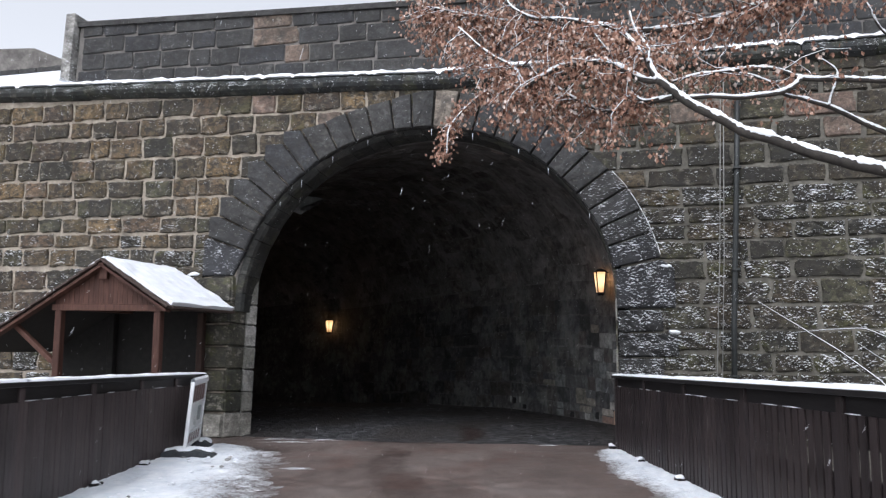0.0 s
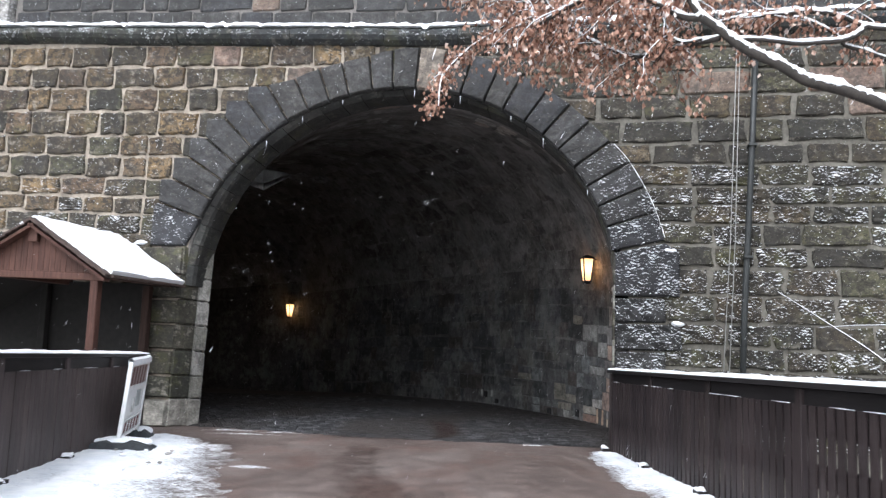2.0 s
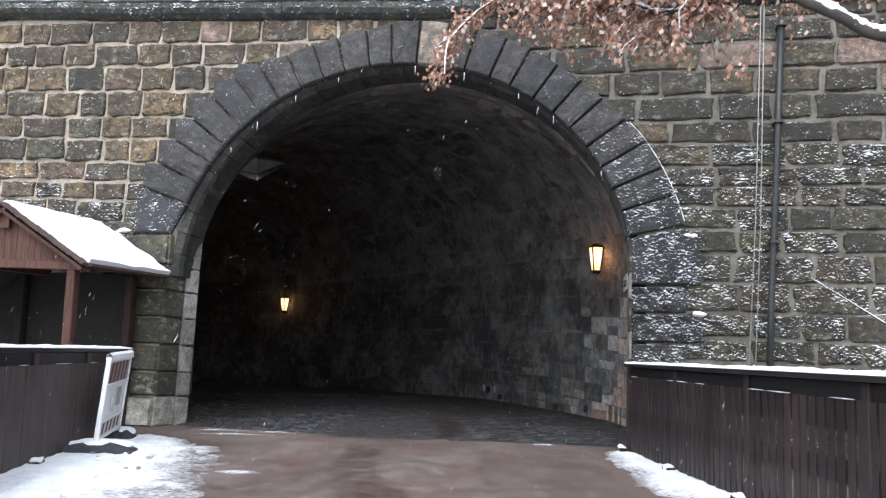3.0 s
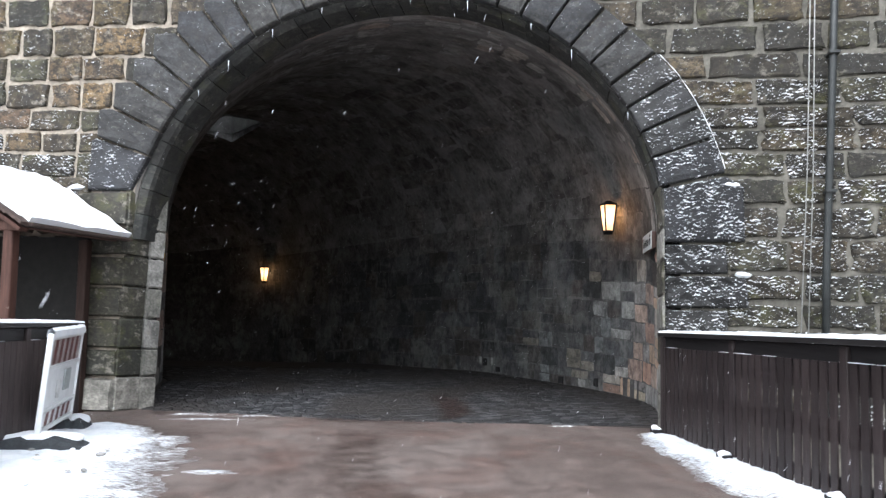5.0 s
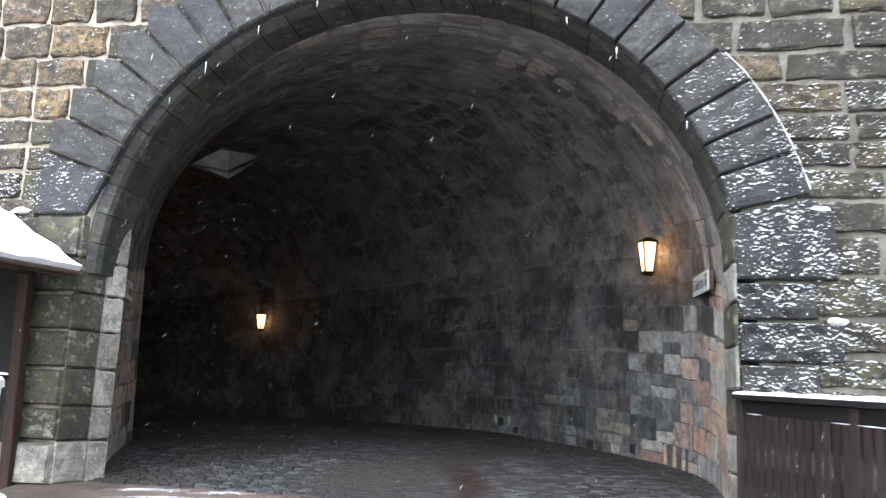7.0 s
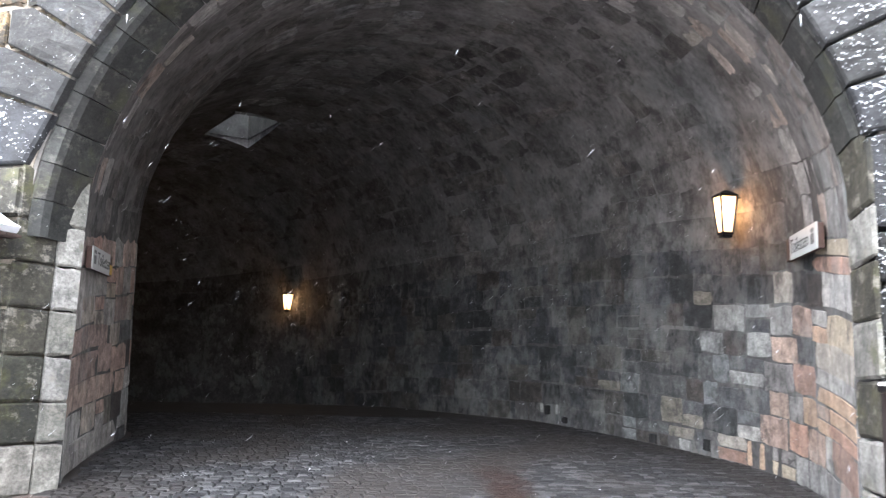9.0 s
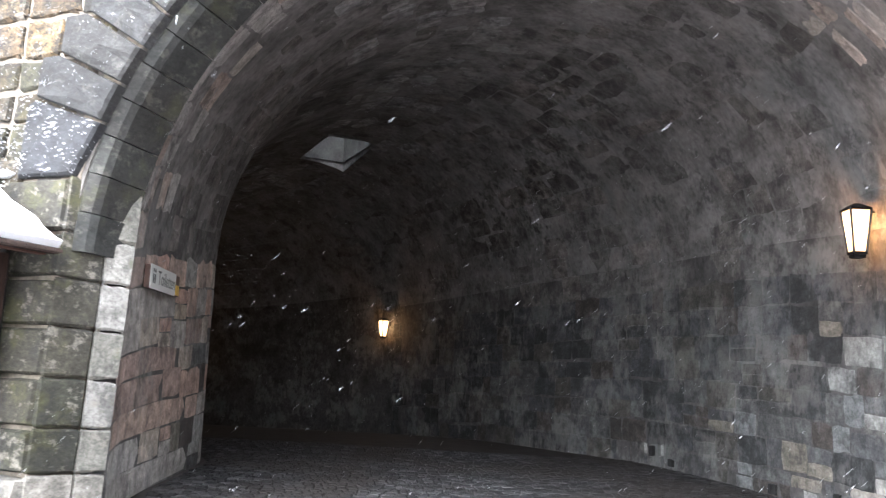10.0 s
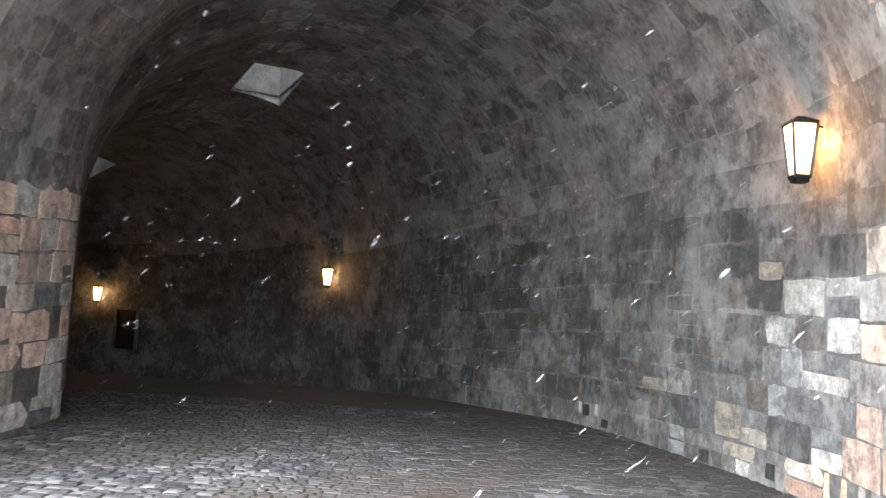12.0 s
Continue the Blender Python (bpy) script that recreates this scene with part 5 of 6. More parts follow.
def fence(path, inner, label, pitch, gap, boards, wood):
    """A board fence along a line: posts, boards, a top beam and a wide cap. inner: +1 when the road lies on its right."""
    top = thing("fence", label, "fence")
    pts = [Vector((x, y, floor_z(y))) for x, y in path]
    H = 1.3
    for a, b in zip(pts, pts[1:]):
        d = (b - a)
        flat = Vector((d.x, d.y, 0)).normalized()
        side = Vector((flat.y, -flat.x, 0)) * inner
        up = Vector((0, 0, 1))
        part("cap", bar(a + up * H, b + up * H, 0.05, 0.27, 0.006) if abs(flat.x) > 0.9 else bar(a + up * H, b + up * H, 0.27, 0.05, 0.006), M_RAIL, top)
        part("top_beam", bar(a + up * (H - 0.13) + side * 0.01, b + up * (H - 0.13) + side * 0.01, 0.07, 0.2, 0.006), M_RAIL, top)
        part("rail", bar(a + up * 0.56 + side * 0.02, b + up * 0.56 + side * 0.02, 0.055, 0.2, 0.005), wood, top)
        part("rail", bar(a + up * 0.98 + side * 0.02, b + up * 0.98 + side * 0.02, 0.055, 0.2, 0.005), wood, top)
        part("rail", bar(a + up * 0.14 + side * 0.015, b + up * 0.14 + side * 0.015, 0.06, 0.1, 0.005), M_RAIL, top)
        n = max(1, round(d.length / pitch))
        for k in range(n):
            p = a + d * ((k + 0.5) / n)
            w = pitch - gap + rng.uniform(-0.004, 0.003)
            h = H - 0.2
            m = Matrix.Translation(p + up * (h / 2 + 0.03) + side * (0.064 + rng.uniform(-0.003, 0.003))) @ Matrix.Rotation(math.atan2(flat.y, flat.x), 4, "Z") @ Matrix.Diagonal((w, 0.016, h, 1))
            part("board", boards, None, top, at=m)
        n = max(1, round(d.length / 2.05))
        for k in range(n + 1):
            p = a + d * (k / n)
            part("post", bar(p + side * 0.022, p + side * 0.022 + up * (H - 0.03), 0.11, 0.11, 0.008), wood, top)
            foot = box(0.1, 0.2, 0.07, p + side * 0.15 + up * 0.04, 0.01)
            part("post_foot", foot, M_RAIL, top)
            bm = bmesh.new()
            bmesh.ops.create_icosphere(bm, subdivisions=2, radius=1, matrix=Matrix.Translation(p + side * 0.15 + up * 0.08) @ Matrix.Diagonal((0.07, 0.11, 0.03, 1)))
            wide = rng.uniform(0.6, 1.0)
            for v in bm.verts:
                v.co = p + side * 0.15 + (v.co - p - side * 0.15) * wide + Vector((0, 0, 0.05 * noise.noise(v.co * 11)))
            part("foot_snow", bm, M_SNOW, top)
        n = int(d.length / 0.5)
        for k in range(n):
            if rng.random() < 0.6:
                p, q = a + d * (k / n), a + d * ((k + rng.uniform(0.4, 1.0)) / n)
                part("ledge_snow", tube([p + up * (H - 0.165) + side * 0.065, (p + q) / 2 + up * (H - 0.165) + side * 0.066, q + up * (H - 0.165) + side * 0.065], [0.002, 0.0055, 0.002], 6), M_SNOW, top)
    # snow on the cap
    bm = bmesh.new()
    rings = []
    for a, b in zip(pts, pts[1:]):
        d = b - a
        flat = Vector((d.x, d.y, 0)).normalized()
        side = Vector((flat.y, -flat.x, 0))
        n = int(d.length / 0.09)
        for k in range(n + 1):
            p = a + d * (k / n) + Vector((0, 0, H + 0.024))
            j = 0.5 + 0.6 * noise.noise(p * 1.7) + 0.5 * noise.noise(p * 6.5)
            hh = max(0.01, 0.022 + 0.018 * j)
            e = 0.125 + 0.012 * noise.noise(p * 9)
            rings.append([bm.verts.new(p + side * x + Vector((0, 0, z))) for x, z in ((-e, 0), (-e * 0.9, hh * 0.8), (0, hh * 1.15), (e * 0.9, hh * 0.8), (e, 0))])
    for a, b in zip(rings, rings[1:]):
        for k in range(4):
            f = bm.faces.new((a[k], a[k + 1], b[k + 1], b[k]))
            f.smooth = True
    bmesh.ops.recalc_face_normals(bm, faces=bm.faces)
    part("cap_snow", bm, M_SNOW, top, "layer of snow on the fence cap")
    return top




def board_mesh(wood):
    bm = box(1, 1, 1)
    me = bpy.data.meshes.new("board")
    bm.to_mesh(me)
    bm.free()
    me.materials.append(wood)
    return me


fence([(fence_left_x(y), y) for y in (-6.0, 0.0, 8.0, 12.0, 15.25)], 1, "dark brown board fence with a snow-covered cap", 0.15, 0.012, board_mesh(M_FENCE_LIT), M_FENCE_LIT)
fence([(FENCE_RIGHT + 0.02, -6.0), (FENCE_RIGHT, 14.75)], -1, "dark brown slatted board fence with a snow-covered cap", 0.145, 0.04, board_mesh(M_FENCE), M_FENCE)

# ---- barrier by the fence ----
near, far = Vector((-4.16, 13.2, 0)), Vector((-4.4, 14.75, 0))
flat = (far - near).normalized()
zb = floor_z(14.0)
B = Matrix.Translation(((near.x + far.x) / 2, (near.y + far.y) / 2, zb)) @ Matrix.Rotation(math.atan2(flat.y, flat.x), 4, "Z") @ Matrix.Rotation(radians(5), 4, "X")
barrier = thing("barrier", "white plastic road barrier with red stripes, snow on top", "barrier", B)
L = (far - near).length
part("side_post", bar((-L / 2, 0, 0.06), (-L / 2, 0, 1.24), 0.06, 0.06, 0.01), M_WHITE, barrier)
part("side_post", bar((L / 2, 0, 0.12), (L / 2, 0, 1.3), 0.05, 0.05, 0.01), M_WHITE, barrier)
for z in (1.19, 0.86, 0.2, 0.42):
    part("cross_rail", bar((-L / 2, 0, z), (L / 2, 0, z), 0.05, 0.045, 0.006), M_WHITE, barrier)
part("panel", box(L - 0.06, 0.02, 0.42, (0, 0.005, 0.63)), M_WHITE, barrier)
part("stripe_board", box(L - 0.06, 0.02, 0.27, (0, 0.0, 1.03)), plain_mat("weathered_pale_board", (0.4, 0.36, 0.35), 0.6), barrier)
part("stripe_board", box(L - 0.06, 0.02, 0.14, (0, 0.0, 0.31)), M_WHITE, barrier)
for z, hh, n in ((1.03, 0.27, 5), (0.31, 0.14, 5)):
    for k in range(n):
        x = -L / 2 + 0.16 + (L - 0.3) * k / n
        me = mesh_from("stripe", [(x, -0.0145, z - hh / 2), (x + 0.13, -0.0145, z - hh / 2), (x + 0.19, -0.0145, z + hh / 2), (x + 0.06, -0.0145, z + hh / 2)], [(0, 1, 2, 3)], M_RED)
        part("stripe", me, None, barrier, "dark red stripe")
part("notice", box(0.3, 0.012, 0.24, (0.2, -0.02, 0.68)), plain_mat("grey_notice", (0.35, 0.38, 0.38), 0.5), barrier)
part("notice", box(0.14, 0.012, 0.2, (-0.18, -0.02, 0.6)), plain_mat("pale_notice", (0.6, 0.6, 0.6), 0.5), barrier)
bm = bmesh.new()
rings = []
for k in range(30):
    x = -L / 2 - 0.03 + (L + 0.06) * k / 29
    j = 0.02 * noise.noise((x * 6, 1, 1))
    rings.append([bm.verts.new((x, y, z + (j if z > 1.22 else 0))) for y, z in ((-0.045, 1.2), (-0.035, 1.27), (0.0, 1.3), (0.035, 1.27), (0.04, 1.2))])
for a, b in zip(rings, rings[1:]):
    for k in range(4):
        bm.faces.new((a[k], b[k], b[k + 1], a[k + 1]))
bmesh.ops.recalc_face_normals(bm, faces=bm.faces)
part("snow_cap", bm, M_SNOW, barrier, "snow lying along the top")


def foot_block(x, y, w):
    z = floor_z(y)
    bm = bmesh.new()
    rings = []
    for k in range(13):
        t = -1 + k / 6
        h = 0.035 + 0.1 * max(0.0, 1 - abs(t) ** 2.2) - (0.035 if abs(t) < 0.18 else 0)
        rings.append([bm.verts.new((t * w / 2, s, q)) for s, q in ((-0.2, 0), (-0.16, h), (0.16, h), (0.2, 0))])
    for a, b in zip(rings, rings[1:]):
        for k in range(4):
            bm.faces.new((a[k], b[k], b[(k + 1) % 4], a[(k + 1) % 4]))
    bm.faces.new(rings[0])
    bm.faces.new(rings[-1][::-1])
    bmesh.ops.recalc_face_normals(bm, faces=bm.faces)
    ob = thing("ballast_block", "heavy dark rubber ballast block half under snow", "ballast", pose(x, y, z + 0.03, 0, 0, 4))
    part("block", bm, M_RUBBER, ob)
    sb = bmesh.new()
    bmesh.ops.create_icosphere(sb, subdivisions=3, radius=1, matrix=Matrix.Translation((0, 0.12, 0.07)) @ Matrix.Diagonal((w * 0.46, 0.2, 0.085, 1)))
    for v in sb.verts:
        v.co += Vector((0, 0, 0.03 * noise.noise(v.co * 5)))
    part("snow", sb, M_SNOW, ob, "snow lying over the foot")


foot_block(-4.12, 13.15, 0.95)
foot_block(-4.34, 14.78, 0.34)

# ---- hut beside the gate ----
hut = thing("shelter_hut", "red-brown timber shelter with a snow-covered gable roof", "hut", F0 @ Matrix.Translation((-5.88, -1.3, -0.3)))


def hp(u, n, z):
    return Vector((u + 5.92, n + 1.3, z + 0.3))


APEX, N0, N1 = 3.12, -2.62, -0.3
for name, u1, z1 in (("roof_slope", -4.47, 2.23), ("roof_slope", -8.9, 1.42)):
    d = Vector((u1 + 5.92, 0, z1 - APEX))
    nrm = Vector((-d.z, 0, d.x)).normalized()
    if nrm.z < 0:
        nrm = -nrm

    def slab(lo, hi, n0, n1, k0, k1, wob=0.0):
        bm = bmesh.new()
        nu, nn = 16, 14
        grid = [[bm.verts.new(hp(-5.92, n0 + (n1 - n0) * j / nn, APEX) + d * (k0 + (k1 - k0) * i / nu) + nrm * (hi + wob * (noise.noise((i * 0.7, j * 0.6, u1)) + 0.5 * noise.noise((i * 2.1, j * 1.7, u1))))) for i in range(nu + 1)] for j in range(nn + 1)]
        low = [[bm.verts.new(hp(-5.92, n0 + (n1 - n0) * j / nn, APEX) + d * (k0 + (k1 - k0) * i / nu) + nrm * lo) for i in range(nu + 1)] for j in range(nn + 1)]
        for g in (grid, low):
            for j in range(nn):
                for i in range(nu):
                    bm.faces.new((g[j][i], g[j][i + 1], g[j + 1][i + 1], g[j + 1][i]))
        ring = [(0, i) for i in range(nu + 1)] + [(j, nu) for j in range(1, nn + 1)] + [(nn, i) for i in range(nu - 1, -1, -1)] + [(j, 0) for j in range(nn - 1, 0, -1)]
        for (a, b), (c2, d2) in zip(ring, ring[1:] + ring[:1]):
            bm.faces.new((grid[a][b], grid[c2][d2], low[c2][d2], low[a][b]))
        bmesh.ops.recalc_face_normals(bm, faces=bm.faces)
        return bm

    slope = part("roof_slope", slab(-0.05, 0.0, N0, N1, 0.0, 1.0), M_TILE, hut)
    part("roof_snow", slab(0.003, 0.075, N0 + 0.06, N1, 0.0, 0.985, 0.035), M_SNOW, slope, "thick snow on the roof slope")
    # slab added under the slope; its black paints the shade beneath the roof
    part("soffit", slab(-0.075, -0.052, N0 + 0.05, N1, 0.0, 0.98), M_SHADE_BLACK, slope, "underside of the roof, blackened to paint shade")
    for n in (N0 + 0.02,):
        a, b = hp(-5.92, n, APEX) - nrm * 0.1, hp(-5.92, n, APEX) + d - nrm * 0.1
        for q in range(int(d.length / 0.13)):
            at = hp(-5.92, N0 - 0.02, APEX) + d * ((q + 0.5) * 0.13 / d.length) - nrm * 0.012
            tile = box(0.15, 0.13 + rng.uniform(-0.02, 0.03), 0.04, (0, 0, 0), 0.008)
            bmesh.ops.transform(tile, matrix=Matrix.Translation(at + nrm * rng.uniform(-0.008, 0.012)) @ Matrix.Rotation(math.atan2(-d.z, d.x) + 0.1, 4, "Y"), verts=tile.verts)
            part("verge_tile", tile, M_TILE, slope)
        part("bargeboard", bar(a, b, 0.16, 0.05, 0.004), M_HUT, hut)
    k = 0
    while k < 22:
        q = hp(-5.92, N0 + 0.1 + (N1 - N0 - 0.15) * k / 21, APEX) + d * 1.0
        part("eave_tile", box(0.1, 0.1, 0.035, q - nrm * 0.02, 0.008), M_TILE, hut)
        k += 1
# gable boards
nb = 22
for k in range(nb):
    u0 = -7.0 + (2.3) * k / nb
    um = u0 + 1.15 / nb
    top = APEX - 0.12 - (abs(um + 5.92)) * (0.617 if um > -5.92 else 0.573)
    if top - 2.2 > 0.06:
        part("gable_board", box(2.3 / nb - 0.006, 0.025, top - 2.2, hp(um, -2.5, (top + 2.2) / 2)), M_HUT, hut)
part("tie_beam", bar(hp(-7.05, -2.47, 2.24), hp(-4.6, -2.47, 2.2), 0.13, 0.12, 0.01), M_HUT, hut)
part("king_block", box(0.16, 0.08, 0.22, hp(-5.92, -2.56, 2.86), 0.01), M_HUT, hut)
for u in (-6.92, -4.8):
    for n, v in ((-2.45, u), (-0.4, u - 0.34)):
        # rear posts take darker colours, so their shade is painted in
        part("post", bar(hp(v, n, -3.0), hp(v, n, 2.2), 0.14, 0.14, 0.012), M_HUT if n < -1 else M_HUT_SHADE if u > -6 else M_SHADE_BLACK, hut)
    part("plate", bar(hp(u, -2.5, 2.26), hp(u, -0.2, 2.26), 0.12, 0.12, 0.01), M_HUT, hut)
part("strut", bar(hp(-7.9, -2.45, 1.9), hp(-6.9, -2.45, 1.12), 0.11, 0.09, 0.008), M_HUT, hut)
# black sheet painting the unlit depth of the hut
part("shade_back_panel", box(3.6, 0.05, 4.7, hp(-6.95, -0.28, -0.1)), M_SHADE_BLACK, hut)

# ---- tree reaching over the bridge ----
tree = thing("beech_tree", "beech with withered brown leaves and snow-laden boughs", "tree", pose(7.6, 6.6, -3.2))
TO = Vector((7.6, 6.6, -3.2))
part("trunk", tube([(0, 0, -0.1), (0.05, 0.05, 1.5), (-0.1, 0.1, 4.0), (-0.25, 0.3, 6.5), (-0.1, 0.4, 9.0), (0.1, 0.5, 12.0), (0.0, 0.6, 15.0)], [0.42, 0.34, 0.29, 0.25, 0.2, 0.13, 0.04], 12), M_BARK, tree)


BOUGHS = [
    ([(7.4, 6.9, 3.1), (6.0, 7.4, 3.02), (4.85, 7.9, 3.16), (4.53, 8.05, 3.29), (4.22, 8.2, 3.42), (3.88, 8.35, 3.58), (3.53, 8.5, 3.76), (3.28, 8.65, 3.89), (3.03, 8.8, 4.1), (2.76, 8.95, 4.35), (2.52, 9.1, 4.6)], 0.068, 0.042),
    ([(2.52, 9.1, 4.6), (2.47, 9.27, 4.89), (2.38, 9.43, 5.13), (2.25, 9.6, 5.4), (2.12, 9.77, 5.55), (1.86, 9.93, 5.66), (1.52, 10.1, 5.79), (1.17, 10.27, 5.89), (0.92, 10.43, 6.11), (0.82, 10.6, 6.44)], 0.042, 0.01),
    ([(7.4, 7.0, 4.0), (6.4, 8.4, 4.3), (5.79, 9.3, 4.64), (5.32, 9.33, 4.69), (4.81, 9.36, 4.72), (4.34, 9.39, 4.73), (4.02, 9.41, 4.85), (3.55, 9.44, 4.86), (3.21, 9.47, 4.82), (2.8, 9.5, 4.73)], 0.042, 0.012),
    ([(4.27, 9.3, 4.69), (4.13, 9.24, 4.57), (3.84, 9.18, 4.48), (3.41, 9.12, 4.42), (3.06, 9.06, 4.42), (2.81, 9.0, 4.38)], 0.028, 0.02),
    ([(7.4, 7.0, 3.4), (6.4, 8.6, 3.5), (5.92, 9.6, 3.91), (5.42, 9.57, 4.12), (5.02, 9.55, 4.31), (4.73, 9.53, 4.44), (4.45, 9.5, 4.51), (4.17, 9.47, 4.55), (4.02, 9.45, 4.67), (3.78, 9.43, 4.77), (3.6, 9.4, 4.8)], 0.04, 0.01),
    ([(2.65, 9.0, 4.38), (2.37, 9.45, 4.44), (1.98, 9.9, 4.49), (1.62, 10.35, 4.87), (1.38, 10.8, 5.2)], 0.028, 0.01),
    ([(2.52, 9.1, 4.6), (2.39, 9.23, 4.67), (2.15, 9.36, 4.85), (1.91, 9.49, 4.98), (1.51, 9.62, 4.98), (1.24, 9.75, 4.88), (1.01, 9.88, 4.8), (0.95, 10.01, 5.0), (0.85, 10.14, 5.17), (0.56, 10.27, 5.41), (0.19, 10.4, 5.79)], 0.036, 0.009),
    ([(7.5, 7.0, 6.0), (6.0, 8.2, 6.1), (4.6, 9.2, 5.9), (3.4, 10.0, 5.7), (2.2, 10.8, 5.9), (1.0, 11.4, 6.3), (0.3, 11.6, 6.5), (-0.3, 11.8, 6.7)], 0.06, 0.01),
    ([(1.5, 11.3, 5.9), (0.9, 11.7, 5.5), (0.4, 11.8, 5.15), (0.1, 11.7, 4.75), (0.05, 11.6, 4.35)], 0.014, 0.005),
    ([(4.6, 9.2, 5.9), (3.9, 9.6, 6.4), (3.0, 10.0, 6.7), (1.8, 10.6, 6.9), (0.6, 11.2, 7.0)], 0.035, 0.01),
    ([(2.51, 9.1, 4.4), (2.39, 9.28, 4.44), (2.31, 9.46, 4.6), (2.32, 9.64, 4.77), (1.98, 9.82, 5.4), (1.95, 10.0, 5.63)], 0.014, 0.006),
    ([(4.72, 9.5, 4.44), (4.82, 9.53, 4.72), (4.85, 9.57, 4.91), (4.67, 9.6, 5.07)], 0.016, 0.007),
    ([(2.45, 9.2, 4.88), (2.46, 9.33, 5.1), (2.4, 9.47, 5.34), (2.33, 9.6, 5.68)], 0.016, 0.006),
    ([(5.82, 9.3, 5.07), (5.38, 9.37, 5.3), (5.25, 9.43, 5.66), (5.19, 9.5, 5.87)], 0.02, 0.008),
    ([(2.01, 10.0, 5.4), (1.61, 10.2, 5.5), (1.45, 10.4, 5.67)], 0.01, 0.005),
]
twig_seeds = []
for pts, r0, r1 in BOUGHS:
    line = smooth_line(pts, 14)
    line = [p + 0.03 * Vector((noise.noise(p * 2.1), noise.noise(p * 2.7 + Vector((9, 0, 0))), noise.noise(p * 2.4 + Vector((0, 9, 0))))) for p in line]
    n = len(line) - 1
    rad = [r0 + (r1 - r0) * i / n for i in range(n + 1)]
    bough = part("bough", tube([p - TO for p in line], rad, 8), M_BARK, tree)
    lumps = [max(0.4, 1 + 0.5 * noise.noise(p * 9) + 0.55 * noise.noise(p * 23)) for p in line]
    part("bough_snow", tube([p - TO + Vector((0, 0, rad[i] * 0.72 + 0.006)) for i, p in enumerate(line)], [(r * 0.68 + 0.005) * lumps[i] for i, r in enumerate(rad)], 7), M_SNOW, bough, "snow along the upper side")
    twig_seeds.append(line)
# twigs and leaves
r = random.Random(21)
twigs, leaf_v, leaf_f, snow_bits = bmesh.new(), [], [], bmesh.new()


def leaf(p, size):
    d = Vector((r.gauss(0, 0.5), r.gauss(0, 0.5), -1.0)).normalized()
    side = d.cross(Vector((r.gauss(0, 1), r.gauss(0, 1), 0.2))).normalized()
    nrm = side.cross(d)
    b = len(leaf_v)
    w = size * r.uniform(0.3, 0.5)
    curl = nrm * size * r.uniform(0.05, 0.3)
    leaf_v.extend([p, p + d * size * 0.5 + side * w + curl, p + d * size + curl * 0.4, p + d * size * 0.5 - side * w + curl, p + d * size * 0.5])
    leaf_f.extend([(b, b + 1, b + 4), (b + 1, b + 2, b + 4), (b + 2, b + 3, b + 4), (b + 3, b, b + 4)])


def spray(start, heading, length, leaves):
    p, d = Vector(start), Vector(heading).normalized()
    pts = [p.copy()]
    for k in range(6):
        d = (d + Vector((r.gauss(0, 0.28), r.gauss(0, 0.28), r.gauss(0, 0.2) - 0.06))).normalized()
        p = p + d * length / 6
        pts.append(p.copy())
    tube([q - TO for q in pts], [0.006 - 0.0007 * i for i in range(7)], 4, twigs)
    if r.random() < 0.5:
        tube([q - TO + Vector((0, 0, 0.007)) for q in pts], [0.007 - 0.0007 * i for i in range(7)], 4, snow_bits)
    for k in range(leaves):
        q = pts[r.randrange(1, 7)] + Vector((r.gauss(0, 0.06), r.gauss(0, 0.06), r.gauss(0, 0.05)))
        leaf(q - TO, r.uniform(0.038, 0.075))


LEAFY = {1: 70, 2: 30, 5: 60, 6: 95, 7: 330, 8: 34, 9: 230, 10: 16, 12: 14, 14: 14}
for i, amount in LEAFY.items():
    line = twig_seeds[i]
    for k in range(amount):
        t = r.uniform(0.5 if i == 2 else 0.22 if i in (7, 9) else 0.15, 1.0)
        p = line[min(int(t * (len(line) - 1)), len(line) - 1)]
        long = r.uniform(0.35, 0.9) if i != 8 else r.uniform(0.15, 0.3)
        spray(p, (r.uniform(-1.2, 0.5), r.uniform(-0.2, 1.1), r.uniform(-0.8, 0.4)), long, r.randrange(18, 38))
part("twigs", twigs, M_BARK, tree)["kind"] = "stuff"
part("twig_snow", snow_bits, M_SNOW, tree)["kind"] = "stuff"
part("leaves", mesh_from("leaves", leaf_v, leaf_f, M_LEAF), None, tree, "withered brown leaves")["kind"] = "stuff"

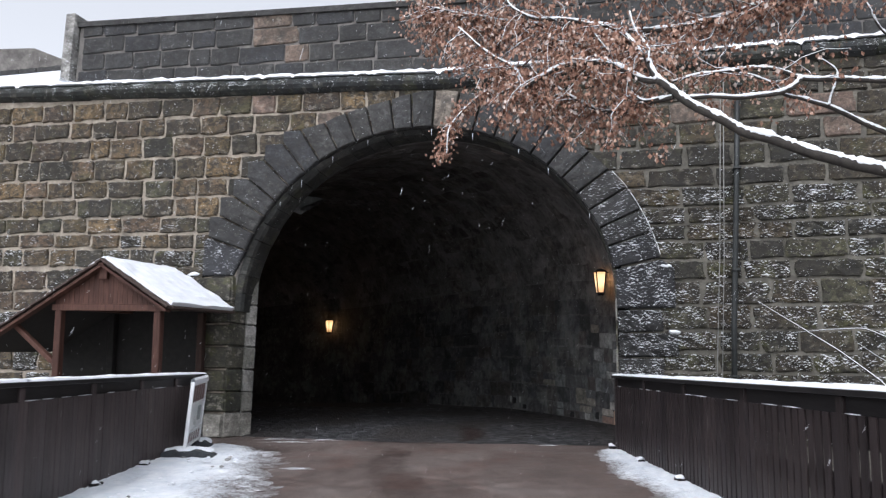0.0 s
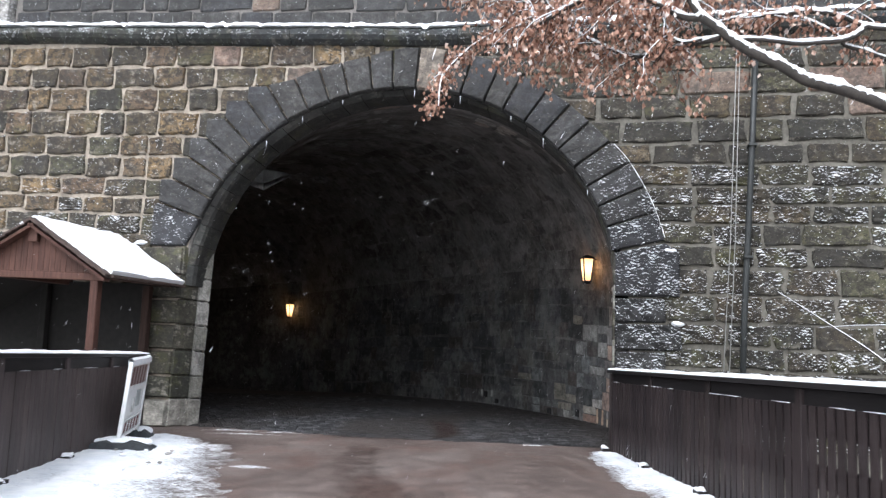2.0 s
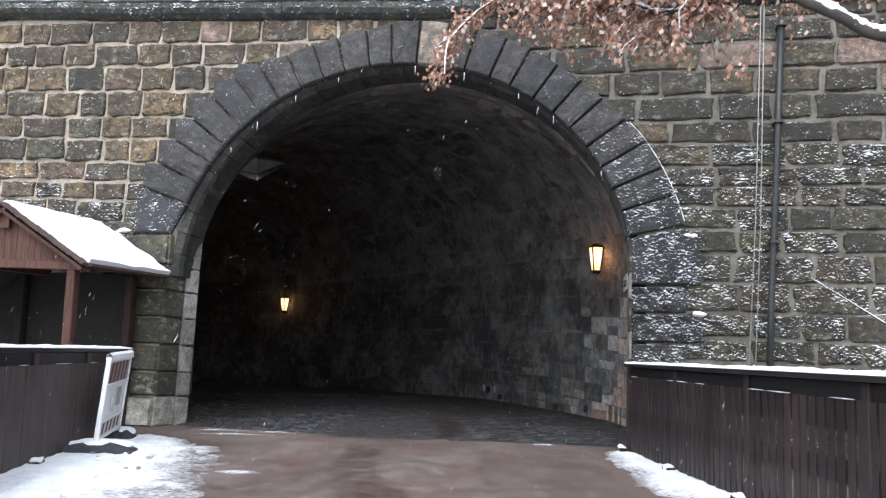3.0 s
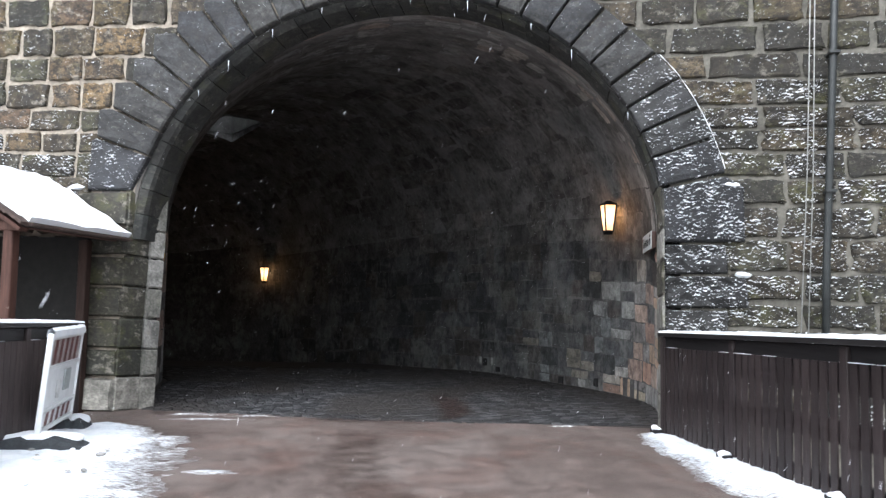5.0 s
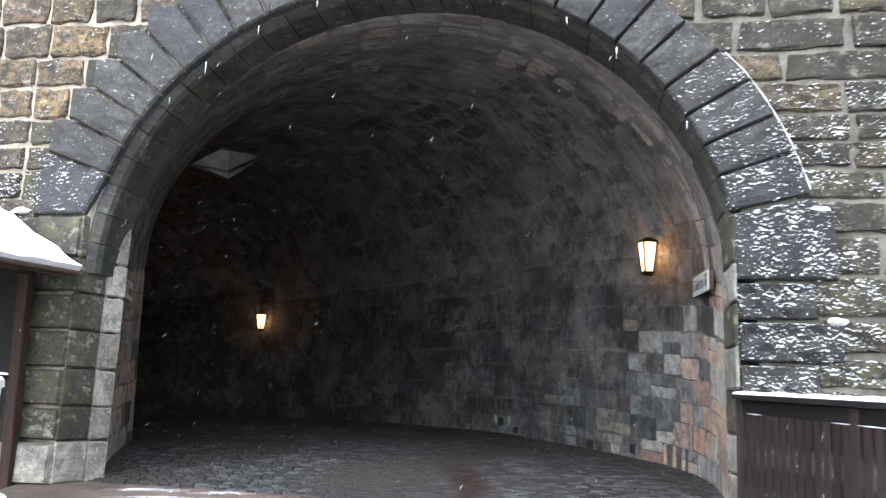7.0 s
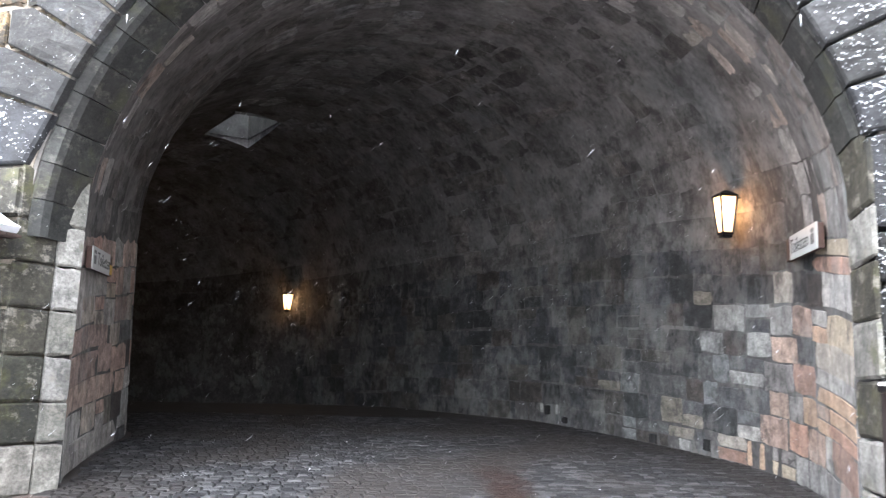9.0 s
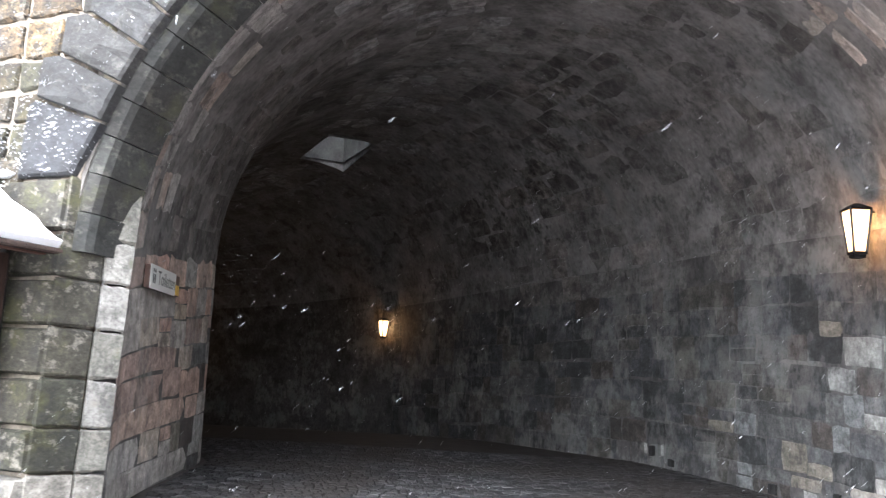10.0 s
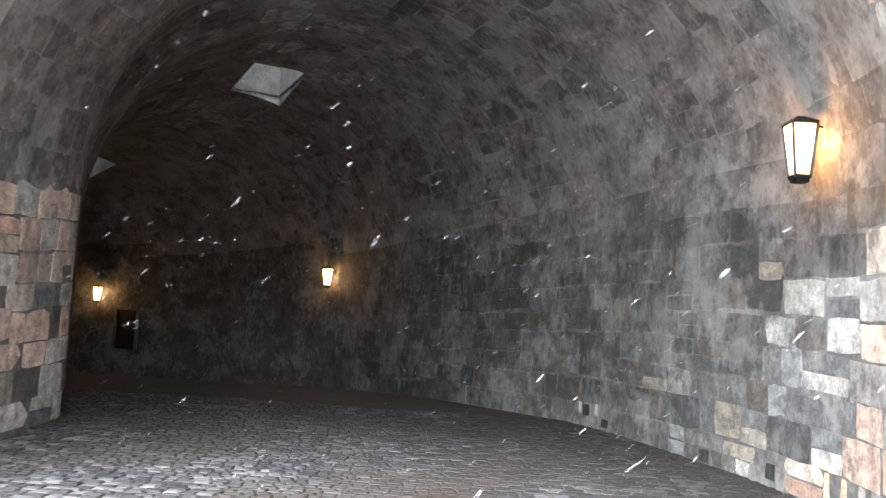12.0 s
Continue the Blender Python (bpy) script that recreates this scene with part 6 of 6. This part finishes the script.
# bare shrub between fence and wall
shrub = thing("bare_shrub", "bare shrub stems dusted with snow below the wall", "shrub", pose(7.4, 12.0, -3.2))
SO = Vector((7.4, 12.0, -3.2))
for pts, r0 in (([(7.4, 12.0, -3.2), (7.3, 12.1, -1.0), (6.9, 12.2, 0.6), (6.3, 12.4, 1.3), (5.6, 12.7, 1.85), (5.1, 13.0, 2.25)], 0.02), ([(7.3, 12.1, -1.0), (7.1, 12.2, 1.2), (6.7, 12.5, 1.75), (6.2, 12.6, 1.8), (5.6, 12.8, 1.75)], 0.015), ([(7.1, 12.2, 1.2), (6.8, 12.4, 1.3), (6.4, 12.5, 1.6)], 0.012)):
    line = smooth_line(pts, 4)
    n = len(line) - 1
    rad = [r0 * (1 - 0.7 * i / n) for i in range(n + 1)]
    stem = part("stem", tube([p - SO for p in line], rad, 6), M_BARK, shrub)
    part("stem_snow", tube([p - SO + Vector((0, 0, rad[i] * 0.8)) for i, p in enumerate(line)], [q * 0.9 for q in rad], 6), M_SNOW, stem)

# ---- falling snow ----
r = random.Random(3)
fv, ff = [], []
for k in range(2300):
    y = r.uniform(1.5, 23.0)
    x = r.uniform(-6.5, 6.0) if y < 15.5 else r.uniform(-3.8, 3.2)
    z = floor_z(y) + r.uniform(0.1, 7.0 if y < 15.5 else 5.0)
    if abs(x) < 1.3 and y < 14 and 0.6 < z < 2.3:
        continue
    if y > 15.5 and r.random() < 0.45 * (y - 15.5) / 7.5:
        continue
    b, a = len(fv), r.uniform(0.0007, 0.0018)
    h = r.uniform(0.008, 0.032)
    dx, dy = r.uniform(0.15, 0.6) * h, r.uniform(-0.3, 0.3) * h
    if y > 13.0:
        dx, h = r.uniform(0.7, 1.3) * h, h * 0.95
    fv.extend([(x + dx, y + dy, z + h), (x - dx, y - dy, z - h), (x + a, y, z), (x, y + a, z), (x - a, y, z), (x, y - a, z)])
    for i in range(4):
        p, q = 2 + i, 2 + (i + 1) % 4
        ff.extend([(b, b + p, b + q), (b + 1, b + q, b + p)])
tagged(part("falling_snow", mesh_from("falling_snow", fv, ff, M_SNOW), None), "snowflakes drifting down in front of the gate", "snowflakes", kind="stuff")
